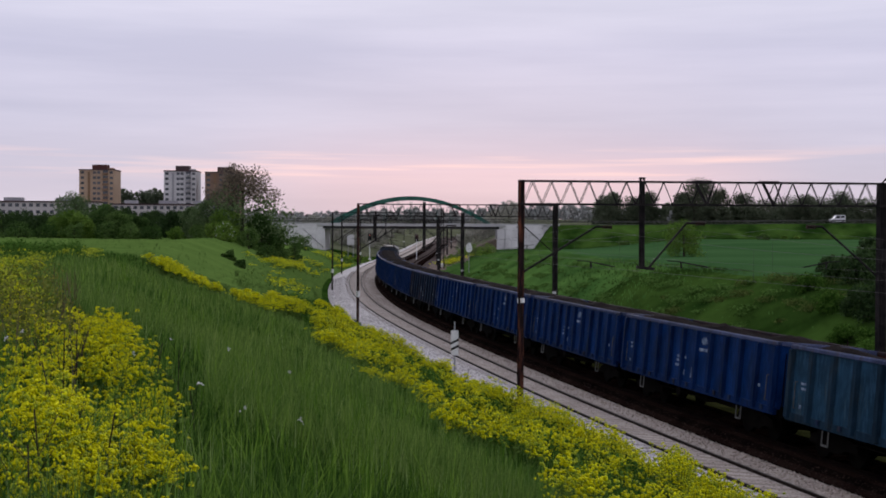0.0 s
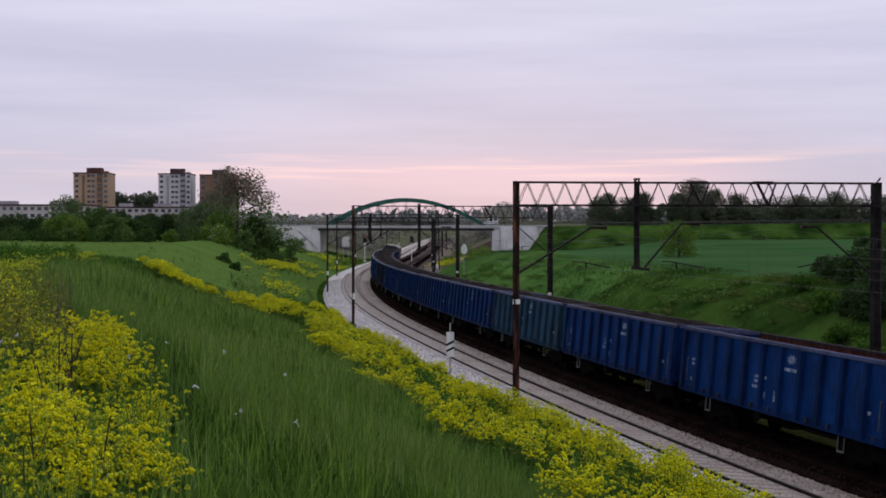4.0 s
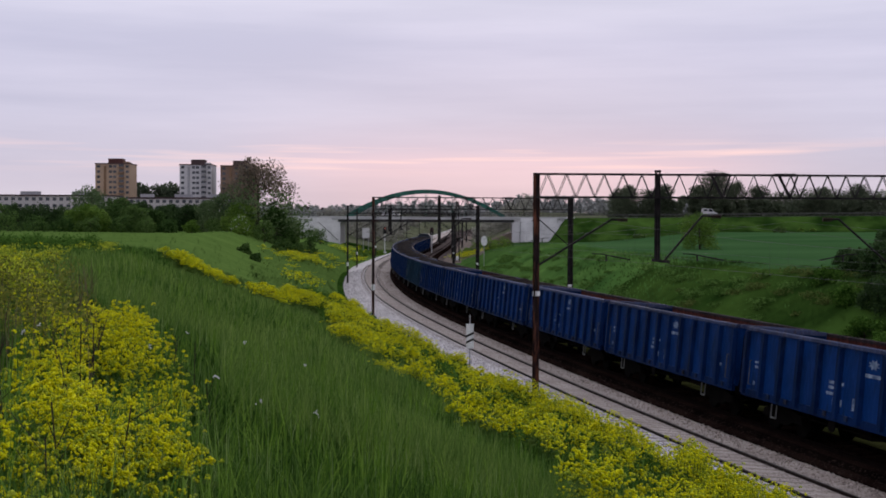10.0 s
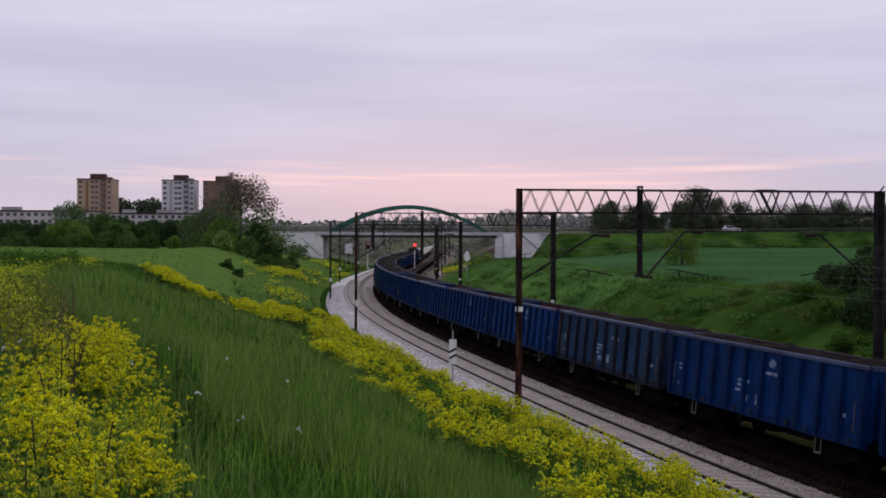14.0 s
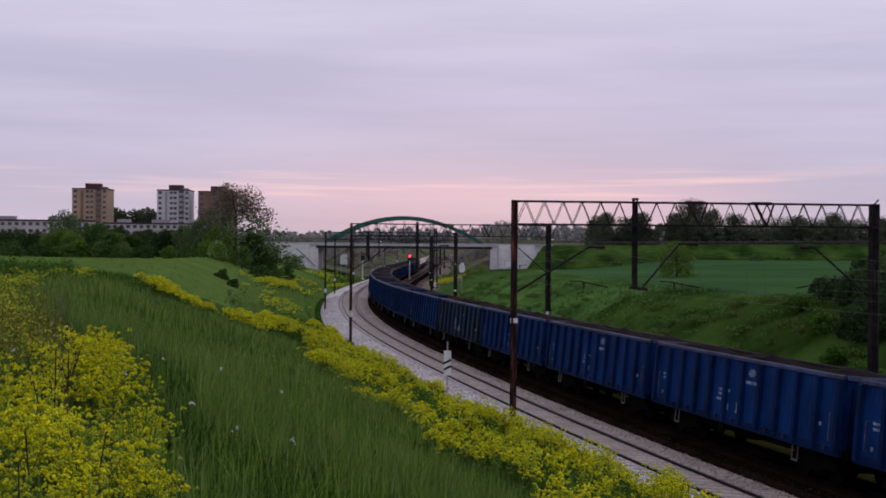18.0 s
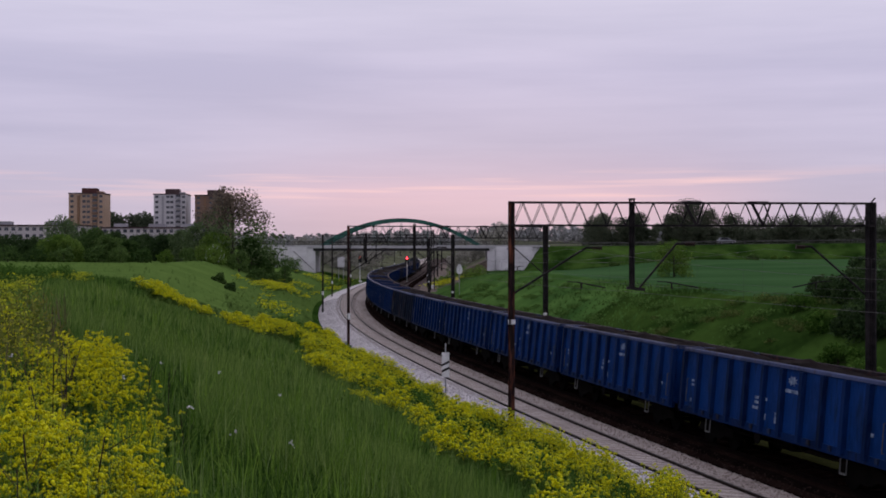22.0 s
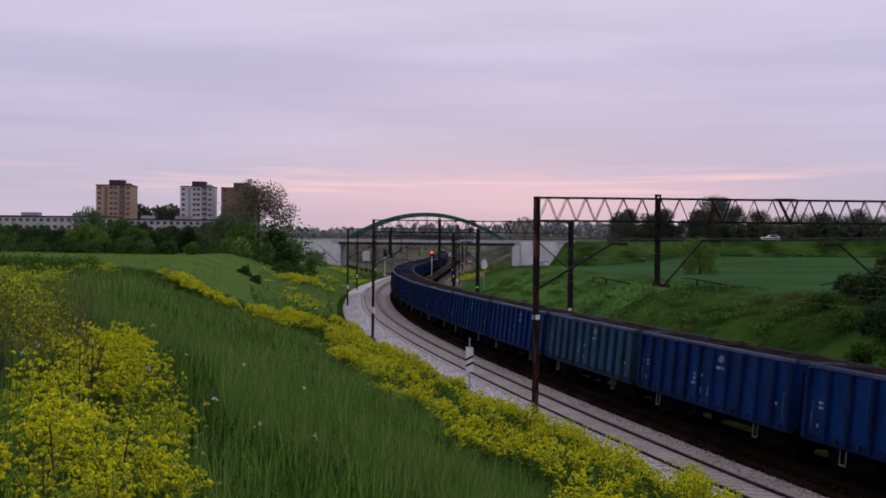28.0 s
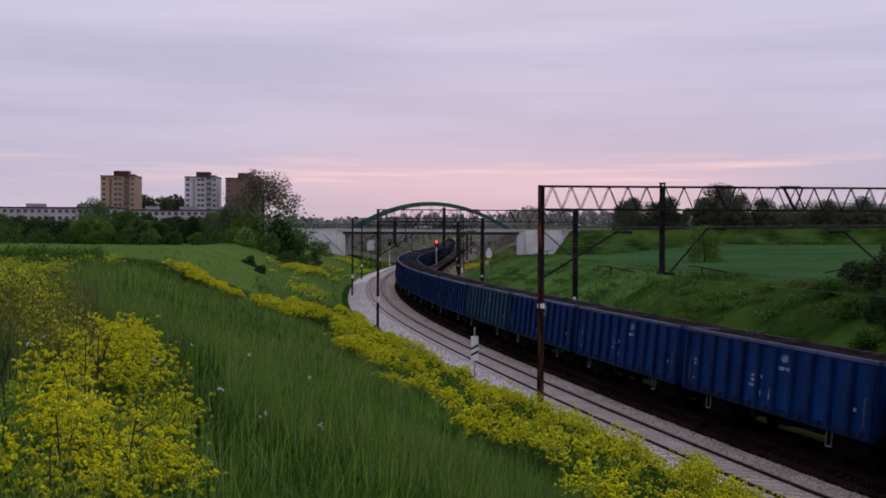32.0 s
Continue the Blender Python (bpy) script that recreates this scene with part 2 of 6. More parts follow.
M = dict(
    soil=mat("meadow_ground", (0.014, 0.04, 0.006), (0.035, 0.075, 0.012), 0.25, 0.95, 0, 0.6, 9.0, 0.5, spec=0.0),
    grass=mat("grass_blades", (0.024, 0.064, 0.011), (0.108, 0.2, 0.038), 0.4, 0.8, 0, 0, 3.0, 0.15, island=True, trans=0.3, spec=0.0),
    turf=mat("far_bank_turf", (0.013, 0.034, 0.006), (0.055, 0.107, 0.02), 0.16, 0.95, 0, 0.3, 0.5, 0.5, spec=0.0),
    bankgrass=mat("bank_grass", (0.074, 0.135, 0.029), (0.122, 0.2, 0.045), 0.3, 0.75, 0, 0, 3.0, 0.25, island=True, trans=0.1, spec=0.0),
    roughgrass=mat("rough_bank_grass", (0.013, 0.034, 0.006), (0.055, 0.107, 0.02), 0.16, 0.75, 0, 0, 0.5, 0.5, spec=0.0),
    straw=mat("pale_grass_stems", (0.14, 0.23, 0.06), (0.28, 0.37, 0.13), 2, 0.8, island=True, trans=0.3, spec=0.0),
    olive=mat("olive_grass", (0.075, 0.15, 0.028), (0.2, 0.295, 0.068), 0.5, 0.8, island=True, trans=0.35, spec=0.0),
    stem=mat("plant_stems", (0.06, 0.11, 0.02), (0.13, 0.2, 0.04), 3, 0.7, island=True, trans=0.3),
    twig=mat("dark_twigs", (0.02, 0.016, 0.012), (0.05, 0.04, 0.03), 3, 0.8),
    petal=mat("yellow_petals", (0.66, 0.625, 0.005), (0.92, 0.9, 0.015), 1.5, 0.6, island=True, trans=0.25),
    petal_green=mat("yellow_green_buds", (0.27, 0.36, 0.015), (0.55, 0.6, 0.05), 1.5, 0.6, island=True, trans=0.2),
    white_bloom=mat("white_bloom", (0.5, 0.5, 0.48), (0.75, 0.74, 0.72), 1.5, 0.7, island=True),
    crop=mat("young_crop", (0.038, 0.093, 0.031), (0.06, 0.127, 0.045), 0.04, 0.9, 0, 0.15, 2.0, 0.15, spec=0.0),
    ballast=mat("light_ballast", (0.5, 0.46, 0.455), (0.68, 0.635, 0.635), 0.5, 0.95, 0, 1.0, 14.0, 0.75, spec=0.03),
    midballast=mat("brownish_grey_ballast", (0.35, 0.295, 0.265), (0.52, 0.45, 0.41), 0.5, 0.95, 0, 1.0, 14.0, 0.7),
    # near black: the shade under the train is painted into this ballast
    shaded_ballast=mat("shaded_brown_ballast", (0.003, 0.002, 0.002), (0.009, 0.006, 0.005), 0.6, 0.95, 0, 1.0, 14.0, 0.7, spec=0.0),
    stone=mat("ballast_stones", (0.3, 0.272, 0.275), (0.56, 0.525, 0.525), 0.6, 0.95, island=True),
    greystone=mat("grey_brown_stones", (0.21, 0.17, 0.15), (0.5, 0.425, 0.385), 0.6, 0.95, island=True),
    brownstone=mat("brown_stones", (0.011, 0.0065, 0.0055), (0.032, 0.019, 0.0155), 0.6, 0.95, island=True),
    sleeper=mat("sleepers", (0.25, 0.21, 0.19), (0.36, 0.31, 0.285), 2, 0.9, 0, 0.4, 20, 0.4, rand=0.3),
    rail=mat("rail_steel", (0.012, 0.008, 0.007), (0.026, 0.017, 0.014), 3, 0.55, 0.4, 0.1, 30),
    railtop=mat("rail_running_surface", (0.02, 0.016, 0.014), (0.04, 0.033, 0.03), 3, 0.6, 0.2),
    steel=rusty("rusty_steel_post", (0.013, 0.008, 0.008), (0.17, 0.06, 0.034), 0.5, scale=1.5),
    dark=mat("dark_steel", (0.012, 0.011, 0.012), (0.035, 0.03, 0.03), 3, 0.6, 0.3),
    black=mat("black_paint", (0.012, 0.012, 0.012), (0.025, 0.025, 0.025), 3, 0.6),
    white=mat("white_paint", (0.6, 0.6, 0.6), (0.78, 0.78, 0.77), 3, 0.6, 0, 0.1, 20, 0.3),
    wire=mat("copper_wire", (0.05, 0.048, 0.045), (0.1, 0.095, 0.09), 3, 0.5, 0.5),
    insul=mat("brown_insulator", (0.022, 0.011, 0.009), (0.04, 0.018, 0.014), 5, 0.5),
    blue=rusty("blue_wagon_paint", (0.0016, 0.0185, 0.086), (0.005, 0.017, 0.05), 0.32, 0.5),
    # same blue coat, darkened to put the ribs' shadow into the colour
    rib=rusty("blue_rib_paint_shaded", (0.0011, 0.0105, 0.05), (0.0035, 0.0095, 0.028), 0.32, 0.5),
    teal=rusty("weathered_slate_paint", (0.015, 0.045, 0.083), (0.034, 0.06, 0.082), 0.35, 0.65),
    # slate coat with rib shadow painted in
    tealrib=rusty("weathered_slate_rib_shaded", (0.008, 0.022, 0.04), (0.018, 0.028, 0.038), 0.4, 0.65),
    grey=rusty("sooty_slate_paint", (0.011, 0.03, 0.068), (0.04, 0.045, 0.06), 0.4, 0.7),
    # grey coat, deepened as shadow on the ribs
    greyrib=rusty("sooty_grey_rib_shaded", (0.006, 0.009, 0.018), (0.04, 0.03, 0.03), 0.5, 0.7),
    toprail=rusty("faded_top_rail", (0.04, 0.05, 0.1), (0.06, 0.045, 0.05), 0.35, 0.6),
    inner=rusty("rusted_inner_wall", (0.04, 0.013, 0.011), (0.1, 0.03, 0.024), 0.6, 0.85),
    oldtop=rusty("grimy_brown_top_rail", (0.018, 0.014, 0.017), (0.05, 0.026, 0.023), 0.5, 0.7),
    moss=mat("mossy_gravel", (0.022, 0.024, 0.008), (0.05, 0.053, 0.018), 0.7, 0.95, 0, 0.8, 12, 0.6, spec=0.0),
    # further tracks' rails, darkened in colour as shade beneath the wagons
    shade_rail=mat("shaded_rail_steel", (0.006, 0.004, 0.004), (0.012, 0.008, 0.007), 3, 0.95, spec=0.0),
    coal=mat("coal_load", (0.004, 0.0032, 0.0032), (0.016, 0.011, 0.011), 0.7, 0.9, 0, 1.0, 7.0, 0.6, spec=0.03),
    chassis=mat("underframe_grime", (0.003, 0.0028, 0.0028), (0.007, 0.006, 0.0055), 2, 0.9, spec=0.02),
    letter=mat("white_stencil", (0.05, 0.085, 0.17), (0.3, 0.36, 0.45), 3, 0.7, 0, 0, 9, 0.7),
    arch=mat("green_arch_paint", (0.03, 0.1, 0.08), (0.045, 0.145, 0.115), 0.4, 0.5),
    concrete=mat("pale_concrete", (0.52, 0.5, 0.52), (0.72, 0.7, 0.71), 0.25, 0.9, 0, 0.2, 3, 0.25),
    deck=mat("deck_concrete", (0.36, 0.35, 0.36), (0.48, 0.47, 0.48), 0.3, 0.9, 0, 0.1, 3, 0.2),
    girder=mat("dark_girder", (0.02, 0.02, 0.022), (0.045, 0.042, 0.042), 0.5, 0.7),
    asphalt=mat("asphalt", (0.045, 0.044, 0.045), (0.07, 0.068, 0.068), 0.4, 0.9, 0, 0.2, 10),
    barrier=mat("grey_guard_rail", (0.3, 0.3, 0.31), (0.42, 0.42, 0.43), 2, 0.5, 0.4),
    leaf=mat("tree_leaves", (0.045, 0.09, 0.023), (0.115, 0.19, 0.05), 0.35, 0.7, island=True, rand=0.45, trans=0.4, spec=0.03),
    leaf_light=mat("light_bush_leaves", (0.09, 0.17, 0.025), (0.18, 0.28, 0.05), 0.35, 0.7, island=True, rand=0.3, trans=0.4),
    leaf_brown=mat("sparse_top_leaves", (0.12, 0.1, 0.075), (0.23, 0.18, 0.135), 0.35, 0.7, island=True, trans=0.35),
    # horizon woods: distance haze mixed into the leaf colour, hence the pale grey
    leaf_far=mat("far_wood_leaves_hazed", (0.26, 0.27, 0.27), (0.4, 0.4, 0.38), 0.05, 0.8, island=True, spec=0.0),
    leaf_dark=mat("dark_thicket_leaves", (0.024, 0.05, 0.016), (0.06, 0.105, 0.032), 0.35, 0.7, island=True, rand=0.3, trans=0.35),
    leaf_grey=mat("grey_green_leaves", (0.075, 0.12, 0.05), (0.16, 0.22, 0.095), 0.35, 0.7, island=True, rand=0.2, trans=0.4, spec=0.03),
    # aerial haze painted in as a greyer tone of the leaves
    leaf_haze=mat("haze_tinted_leaves", (0.062, 0.08, 0.05), (0.13, 0.15, 0.098), 0.2, 0.75, island=True, rand=0.4, trans=0.45, spec=0.0),
    tuft=mat("pale_grass_tufts", (0.075, 0.165, 0.016), (0.2, 0.33, 0.05), 0.8, 0.8, island=True, trans=0.3, spec=0.0),
    dullrail=mat("dull_guard_rail", (0.07, 0.07, 0.065), (0.11, 0.11, 0.1), 2, 0.7, 0.2),
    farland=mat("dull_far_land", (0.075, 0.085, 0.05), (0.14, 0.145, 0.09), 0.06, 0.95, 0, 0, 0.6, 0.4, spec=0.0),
    darkearth=mat("dusty_brown_ballast", (0.06, 0.046, 0.042), (0.12, 0.095, 0.088), 0.4, 0.95, 0, 0.8, 8, 0.6, spec=0.0),
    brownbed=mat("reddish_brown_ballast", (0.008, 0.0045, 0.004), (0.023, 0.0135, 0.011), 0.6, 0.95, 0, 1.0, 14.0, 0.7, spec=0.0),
    earth=mat("brown_earth", (0.1, 0.075, 0.06), (0.17, 0.13, 0.105), 0.3, 0.95, 0, 0.6, 3, 0.5),
    catch=rusty("grimy_blue_catch", (0.012, 0.02, 0.045), (0.03, 0.025, 0.025), 0.5),
    midgrass=mat("lighter_bank_grass", (0.04, 0.1, 0.023), (0.105, 0.205, 0.047), 0.12, 0.75, 0, 0, 0.5, 0.4, spec=0.0),
    dryweed=mat("brownish_weed_leaves", (0.1, 0.13, 0.02), (0.24, 0.25, 0.05), 0.6, 0.8, island=True, trans=0.3, spec=0.0),
    slopeweed=mat("rank_slope_weeds", (0.065, 0.135, 0.028), (0.125, 0.22, 0.052), 0.3, 0.85, island=True, trans=0.2, spec=0.0),
    drypatch=mat("dull_slope_weeds", (0.07, 0.1, 0.026), (0.13, 0.16, 0.045), 0.3, 0.85, island=True, trans=0.2, spec=0.0),
    deadgrass=mat("dead_brown_grass", (0.07, 0.055, 0.03), (0.16, 0.13, 0.075), 2, 0.85, island=True),
    weed=mat("bank_weed_leaves", (0.035, 0.085, 0.013), (0.095, 0.185, 0.032), 0.6, 0.8, island=True, trans=0.3, spec=0.0),
    bark=mat("bark", (0.03, 0.024, 0.02), (0.07, 0.055, 0.045), 2, 0.9, 0, 0.4, 12),
    slabwall=mat("grey_slab_render", (0.4, 0.375, 0.37), (0.52, 0.48, 0.47), 0.1, 0.9, 0, 0, 2, 0.15),
    ochre=mat("ochre_render", (0.35, 0.245, 0.175), (0.44, 0.315, 0.225), 0.1, 0.9, 0, 0, 2, 0.15),
    ochre_dark=mat("dark_ochre_render", (0.19, 0.115, 0.07), (0.25, 0.155, 0.1), 0.1, 0.9),
    pale=mat("pale_render", (0.48, 0.46, 0.48), (0.58, 0.56, 0.57), 0.1, 0.9, 0, 0, 2, 0.15),
    pale_dark=mat("grey_render", (0.3, 0.29, 0.31), (0.38, 0.37, 0.39), 0.1, 0.9),
    brownwall=mat("brown_render", (0.17, 0.11, 0.085), (0.23, 0.15, 0.11), 0.1, 0.9),
    roofdark=mat("roof_felt", (0.05, 0.035, 0.04), (0.09, 0.06, 0.06), 0.2, 0.9),
    roofred=mat("red_plant_room", (0.07, 0.03, 0.03), (0.1, 0.045, 0.04), 0.2, 0.9),
    glass=mat("window_glass", (0.03, 0.035, 0.045), (0.07, 0.075, 0.09), 0.3, 0.15, 0, 0, 5, 0.2, rand=0.8, spec=0.6),
    red_light=glow("red_signal_light", (1.0, 0.03, 0.04), 9.0),
    amber_light=glow("dim_amber_signal_light", (1.0, 0.3, 0.22), 1.2),
    # pale leaf colour that carries the haze behind the bridge
    scrub=mat("hazed_scrub_leaves", (0.26, 0.255, 0.215), (0.42, 0.41, 0.35), 0.2, 0.8, island=True, rand=0.4, trans=0.3, spec=0.0),
    car=mat("white_car_paint", (0.6, 0.6, 0.62), (0.7, 0.7, 0.72), 1, 0.25),
    carsilver=mat("silver_grey_car_paint", (0.24, 0.25, 0.27), (0.32, 0.33, 0.35), 1, 0.25),
    stepgrey=mat("grimy_grey_metal", (0.05, 0.05, 0.05), (0.12, 0.12, 0.12), 3, 0.6),
    carglass=mat("car_glass", (0.01, 0.012, 0.015), (0.02, 0.022, 0.025), 1, 0.1),
    tyre=mat("tyre_rubber", (0.012, 0.012, 0.012), (0.02, 0.02, 0.02), 5, 0.9),
    loco=mat("dark_loco_paint", (0.014, 0.02, 0.03), (0.03, 0.035, 0.045), 1, 0.5),
    lamp=glow("headlight_glow", (1.0, 0.93, 0.8), 2.5),
)


# ---------- mesh helpers ----------
class MB:
    """Collects boxes, tubes and faces into one mesh."""

    def __init__(self):
        self.v, self.f, self.mi, self.cur = [], [], [], 0

    def face(self, idx):
        self.f.append(tuple(idx))
        self.mi.append(self.cur)

    def box(self, c, s, rz=0.0, taper=1.0):
        i = len(self.v)
        cr, sr = math.cos(rz), math.sin(rz)
        for dz in (-0.5, 0.5):
            k = 1.0 if dz < 0 else taper
            for dx, dy in ((-0.5, -0.5), (0.5, -0.5), (0.5, 0.5), (-0.5, 0.5)):
                x, y = dx * s[0] * k, dy * s[1] * k
                self.v.append((c[0] + x * cr - y * sr, c[1] + x * sr + y * cr, c[2] + dz * s[2]))
        for q in ((0, 3, 2, 1), (4, 5, 6, 7), (0, 1, 5, 4), (1, 2, 6, 5), (2, 3, 7, 6), (3, 0, 4, 7)):
            self.face(i + k for k in q)
        return self

    def bar(self, a, b, w, h=None, n=4):
        """A straight bar of n sides from a to b, w thick."""
        a, b = Vector(a), Vector(b)
        d = b - a
        z = d.normalized()
        x = z.orthogonal() if abs(z.z) > 0.99 else z.cross(Vector((0, 0, 1))).normalized()
        x = x.normalized()
        y = z.cross(x)
        h = h or w
        i = len(self.v)
        for p in (a, b):
            for k in range(n):
                t = 2 * math.pi * (k + 0.5) / n
                q = p + x * (math.cos(t) * w * 0.5 * (1.414 if n == 4 else 1)) + y * (math.sin(t) * h * 0.5 * (1.414 if n == 4 else 1))
                self.v.append(tuple(q))
        for k in range(n):
            self.face((i + k, i + (k + 1) % n, i + n + (k + 1) % n, i + n + k))
        self.face(tuple(i + k for k in reversed(range(n))))
        self.face(tuple(i + n + k for k in range(n)))
        return self

    def wheel(self, c, r, w, axis="y", n=20):
        a = [0, 0, 0]
        k = "xyz".index(axis)
        a[k] = w / 2
        return self.bar(tuple(c[j] - a[j] for j in range(3)), tuple(c[j] + a[j] for j in range(3)), 2 * r, n=n)

    def prism(self, pts, a, b, axis=1):
        """An outline in the plane across axis, drawn out from a to b."""
        i, n = len(self.v), len(pts)
        for t in (a, b):
            for p, q in pts:
                c = [p, q]
                c.insert(axis, t)
                self.v.append(tuple(c))
        for k in range(n):
            self.face((i + k, i + (k + 1) % n, i + n + (k + 1) % n, i + n + k))
        self.face(tuple(i + k for k in reversed(range(n))))
        self.face(tuple(i + n + k for k in range(n)))
        return self

    def mesh(self, name):
        me = bpy.data.meshes.new(name)
        me.from_pydata(self.v, [], self.f)
        me.update()
        bm = bmesh.new()
        bm.from_mesh(me)
        bmesh.ops.recalc_face_normals(bm, faces=bm.faces)
        bm.to_mesh(me)
        bm.free()
        return me


def part(name, mb, material, parent, label="", at=None):
    """One mesh object under a thing; mb is an MB or a mesh to share."""
    me = mb.mesh(name) if isinstance(mb, MB) else mb
    if not me.materials:
        me.materials.append(M[material])
    ob = new(name, me)
    ob.parent = parent
    if at is not None:
        ob.matrix_basis = at
    return tagged(ob, label) if label else ob


def thing(name, label, category, group="", kind="", at=None):
    ob = new(name)
    if at is not None:
        ob.matrix_basis = at
    return tagged(ob, label, category, group, kind)


def solid(name, mb, material, label, category, group="", kind="", at=None):
    me = mb.mesh(name) if isinstance(mb, MB) else mb
    me.materials.append(M[material])
    ob = new(name, me)
    if at is not None:
        ob.matrix_basis = at
    return tagged(ob, label, category, group, kind)


def soup(name, verts, faces, material):
    """A large mesh from arrays of vertices and equal-sided faces, without checks."""
    me = bpy.data.meshes.new(name)
    nv, (nf, k) = len(verts), faces.shape
    me.vertices.add(nv)
    me.vertices.foreach_set("co", np.asarray(verts, dtype=np.float32).ravel())
    me.loops.add(nf * k)
    me.loops.foreach_set("vertex_index", np.asarray(faces, dtype=np.int32).ravel())
    me.polygons.add(nf)
    me.polygons.foreach_set("loop_start", np.arange(0, nf * k, k, dtype=np.int32))
    me.update(calc_edges=True)
    me.materials.append(M[material])
    return me


# ---------- the line of the railway ----------
STEP = 2.0
S_AXIS = np.arange(-290, 900 + STEP, STEP)
CURV = np.interp(S_AXIS, [-290, -60, 0, 50, 100, 150, 200, 250, 272, 400, 420, 465, 485, 900], [0.001, 0.0016, 0.0031, 0.00074, 0.00179, 0.00105, 0.00105, 0.00045, 0.0, 0.0, 0.0004, 0.0004, 0.0, 0.0])
I0 = int(290 / STEP)
TH = 1.8766 - (np.cumsum(CURV) - np.cumsum(CURV)[I0]) * STEP
_cx, _cy = np.cumsum(np.cos(TH) * STEP), np.cumsum(np.sin(TH) * STEP)
CX, CY = 13.84 + _cx - _cx[I0], 15.0 + _cy - _cy[I0]
CZ = 0.0145 * 0.5 * (S_AXIS - 335 + np.sqrt((S_AXIS - 335) ** 2 + 900)) * (S_AXIS > 240)
CANT = 0.139
ROLL = math.degrees(math.asin(CANT / 1.507))
TRACK_U = (0.0, -4.2, -8.4)


def at_s(s, u=0.0, z=0.0):
    """The point u to the left of the near track's axis at s along it."""
    th = np.interp(s, S_AXIS, TH)
    return (float(np.interp(s, S_AXIS, CX) - u * np.sin(th)), float(np.interp(s, S_AXIS, CY) + u * np.cos(th)), float(np.interp(s, S_AXIS, CZ) + z))


def s_at_y(y):
    return float(np.interp(y, CY, S_AXIS))


def lateral(x, y):
    """How far left of the near track's axis a place lies."""
    xc, th = np.interp(y, CY, CX), np.interp(y, CY, TH)
    return (xc - x) * np.sin(th)


def bed(u, s):
    """Height of the rail level of a canted track at u from its own axis."""
    return CANT * (u + 0.7535) / 1.507


def smooth(a, b, x):
    t = np.clip((x - a) / (b - a), 0, 1)
    return t * t * (3 - 2 * t)


ROAD_Y, ROAD_HALF = 304.0, 6.0
GAP_X = (-31.0, 10.2)


def road_z(x):
    return 8.05 + 0.9 * smooth(15, 120, x)


def height(x, y):
    """Height of the ground."""
    x, y = np.asarray(x, float), np.asarray(y, float)
    u = lateral(x, y)
    tz = np.interp(y, CY, CZ)
    wide = 9.0 * smooth(170, 285, y) * (1 - smooth(330, 420, y))
    ul = u - wide * 0.6
    left = np.interp(ul, [3.6, 4.0, 5.0, 6.0, 9.0, 12.0, 15.0, 17.7, 40, 120, 600], [-0.75, -0.2, 0.65, 1.15, 2.3, 3.35, 4.45, 5.3, 5.5, 5.3, 7.0])
    left = left * (1 - 0.45 * smooth(225, 285, y) * (1 - smooth(14 + wide, 40 + wide, u)))
    left = left + 0.55 * np.exp(-((u - 15.5) / 5.0) ** 2 - ((y - 140) / 26.0) ** 2)
    ur = -u - wide * 0.35
    right = np.interp(ur, [11.6, 12.6, 15.0, 18.0, 21.0, 25.0, 60, 140, 600], [-0.75, -0.6, 0.7, 2.5, 3.75, 4.35, 4.9, 5.1, 7.0])
    right = right * (1 - 0.5 * smooth(150, 260, y) * (1 - smooth(322, 335, y)) * (1 - smooth(34, 70, ur)))
    z = np.where(u > 0, left, right)
    z = np.where((u <= 3.6) & (u >= -11.6 - wide * 0.35), -0.75, z)
    z = z + tz * np.exp(-(u / 40.0) ** 2)
    # behind the road the land lies higher
    back = smooth(316, 345, y) * smooth(14, 30, np.abs(u + 4))
    z = z + back * np.where(u < 0, 3.9, 1.2)
    z = z + smooth(420, 1200, y) * 7.0
    # the road on its embankment, open where the line goes through
    d = np.abs(y - ROAD_Y)
    emb = road_z(x) - 0.06 - np.clip(d - ROAD_HALF, 0, None) / 1.7
    out = np.maximum(GAP_X[0] - 11.0 - x, x - GAP_X[1] - 10.5)
    emb = np.where(out > 0, emb, -9)
    z = np.maximum(z, emb)
    rough = 0.07 * np.sin(x * 0.9 + 1.3 * np.sin(y * 0.37)) * np.sin(y * 0.71 + x * 0.2)
    return z + rough * smooth(4.2, 7, np.abs(u + 3.8) - 3.4) * (1 - smooth(60, 200, y))


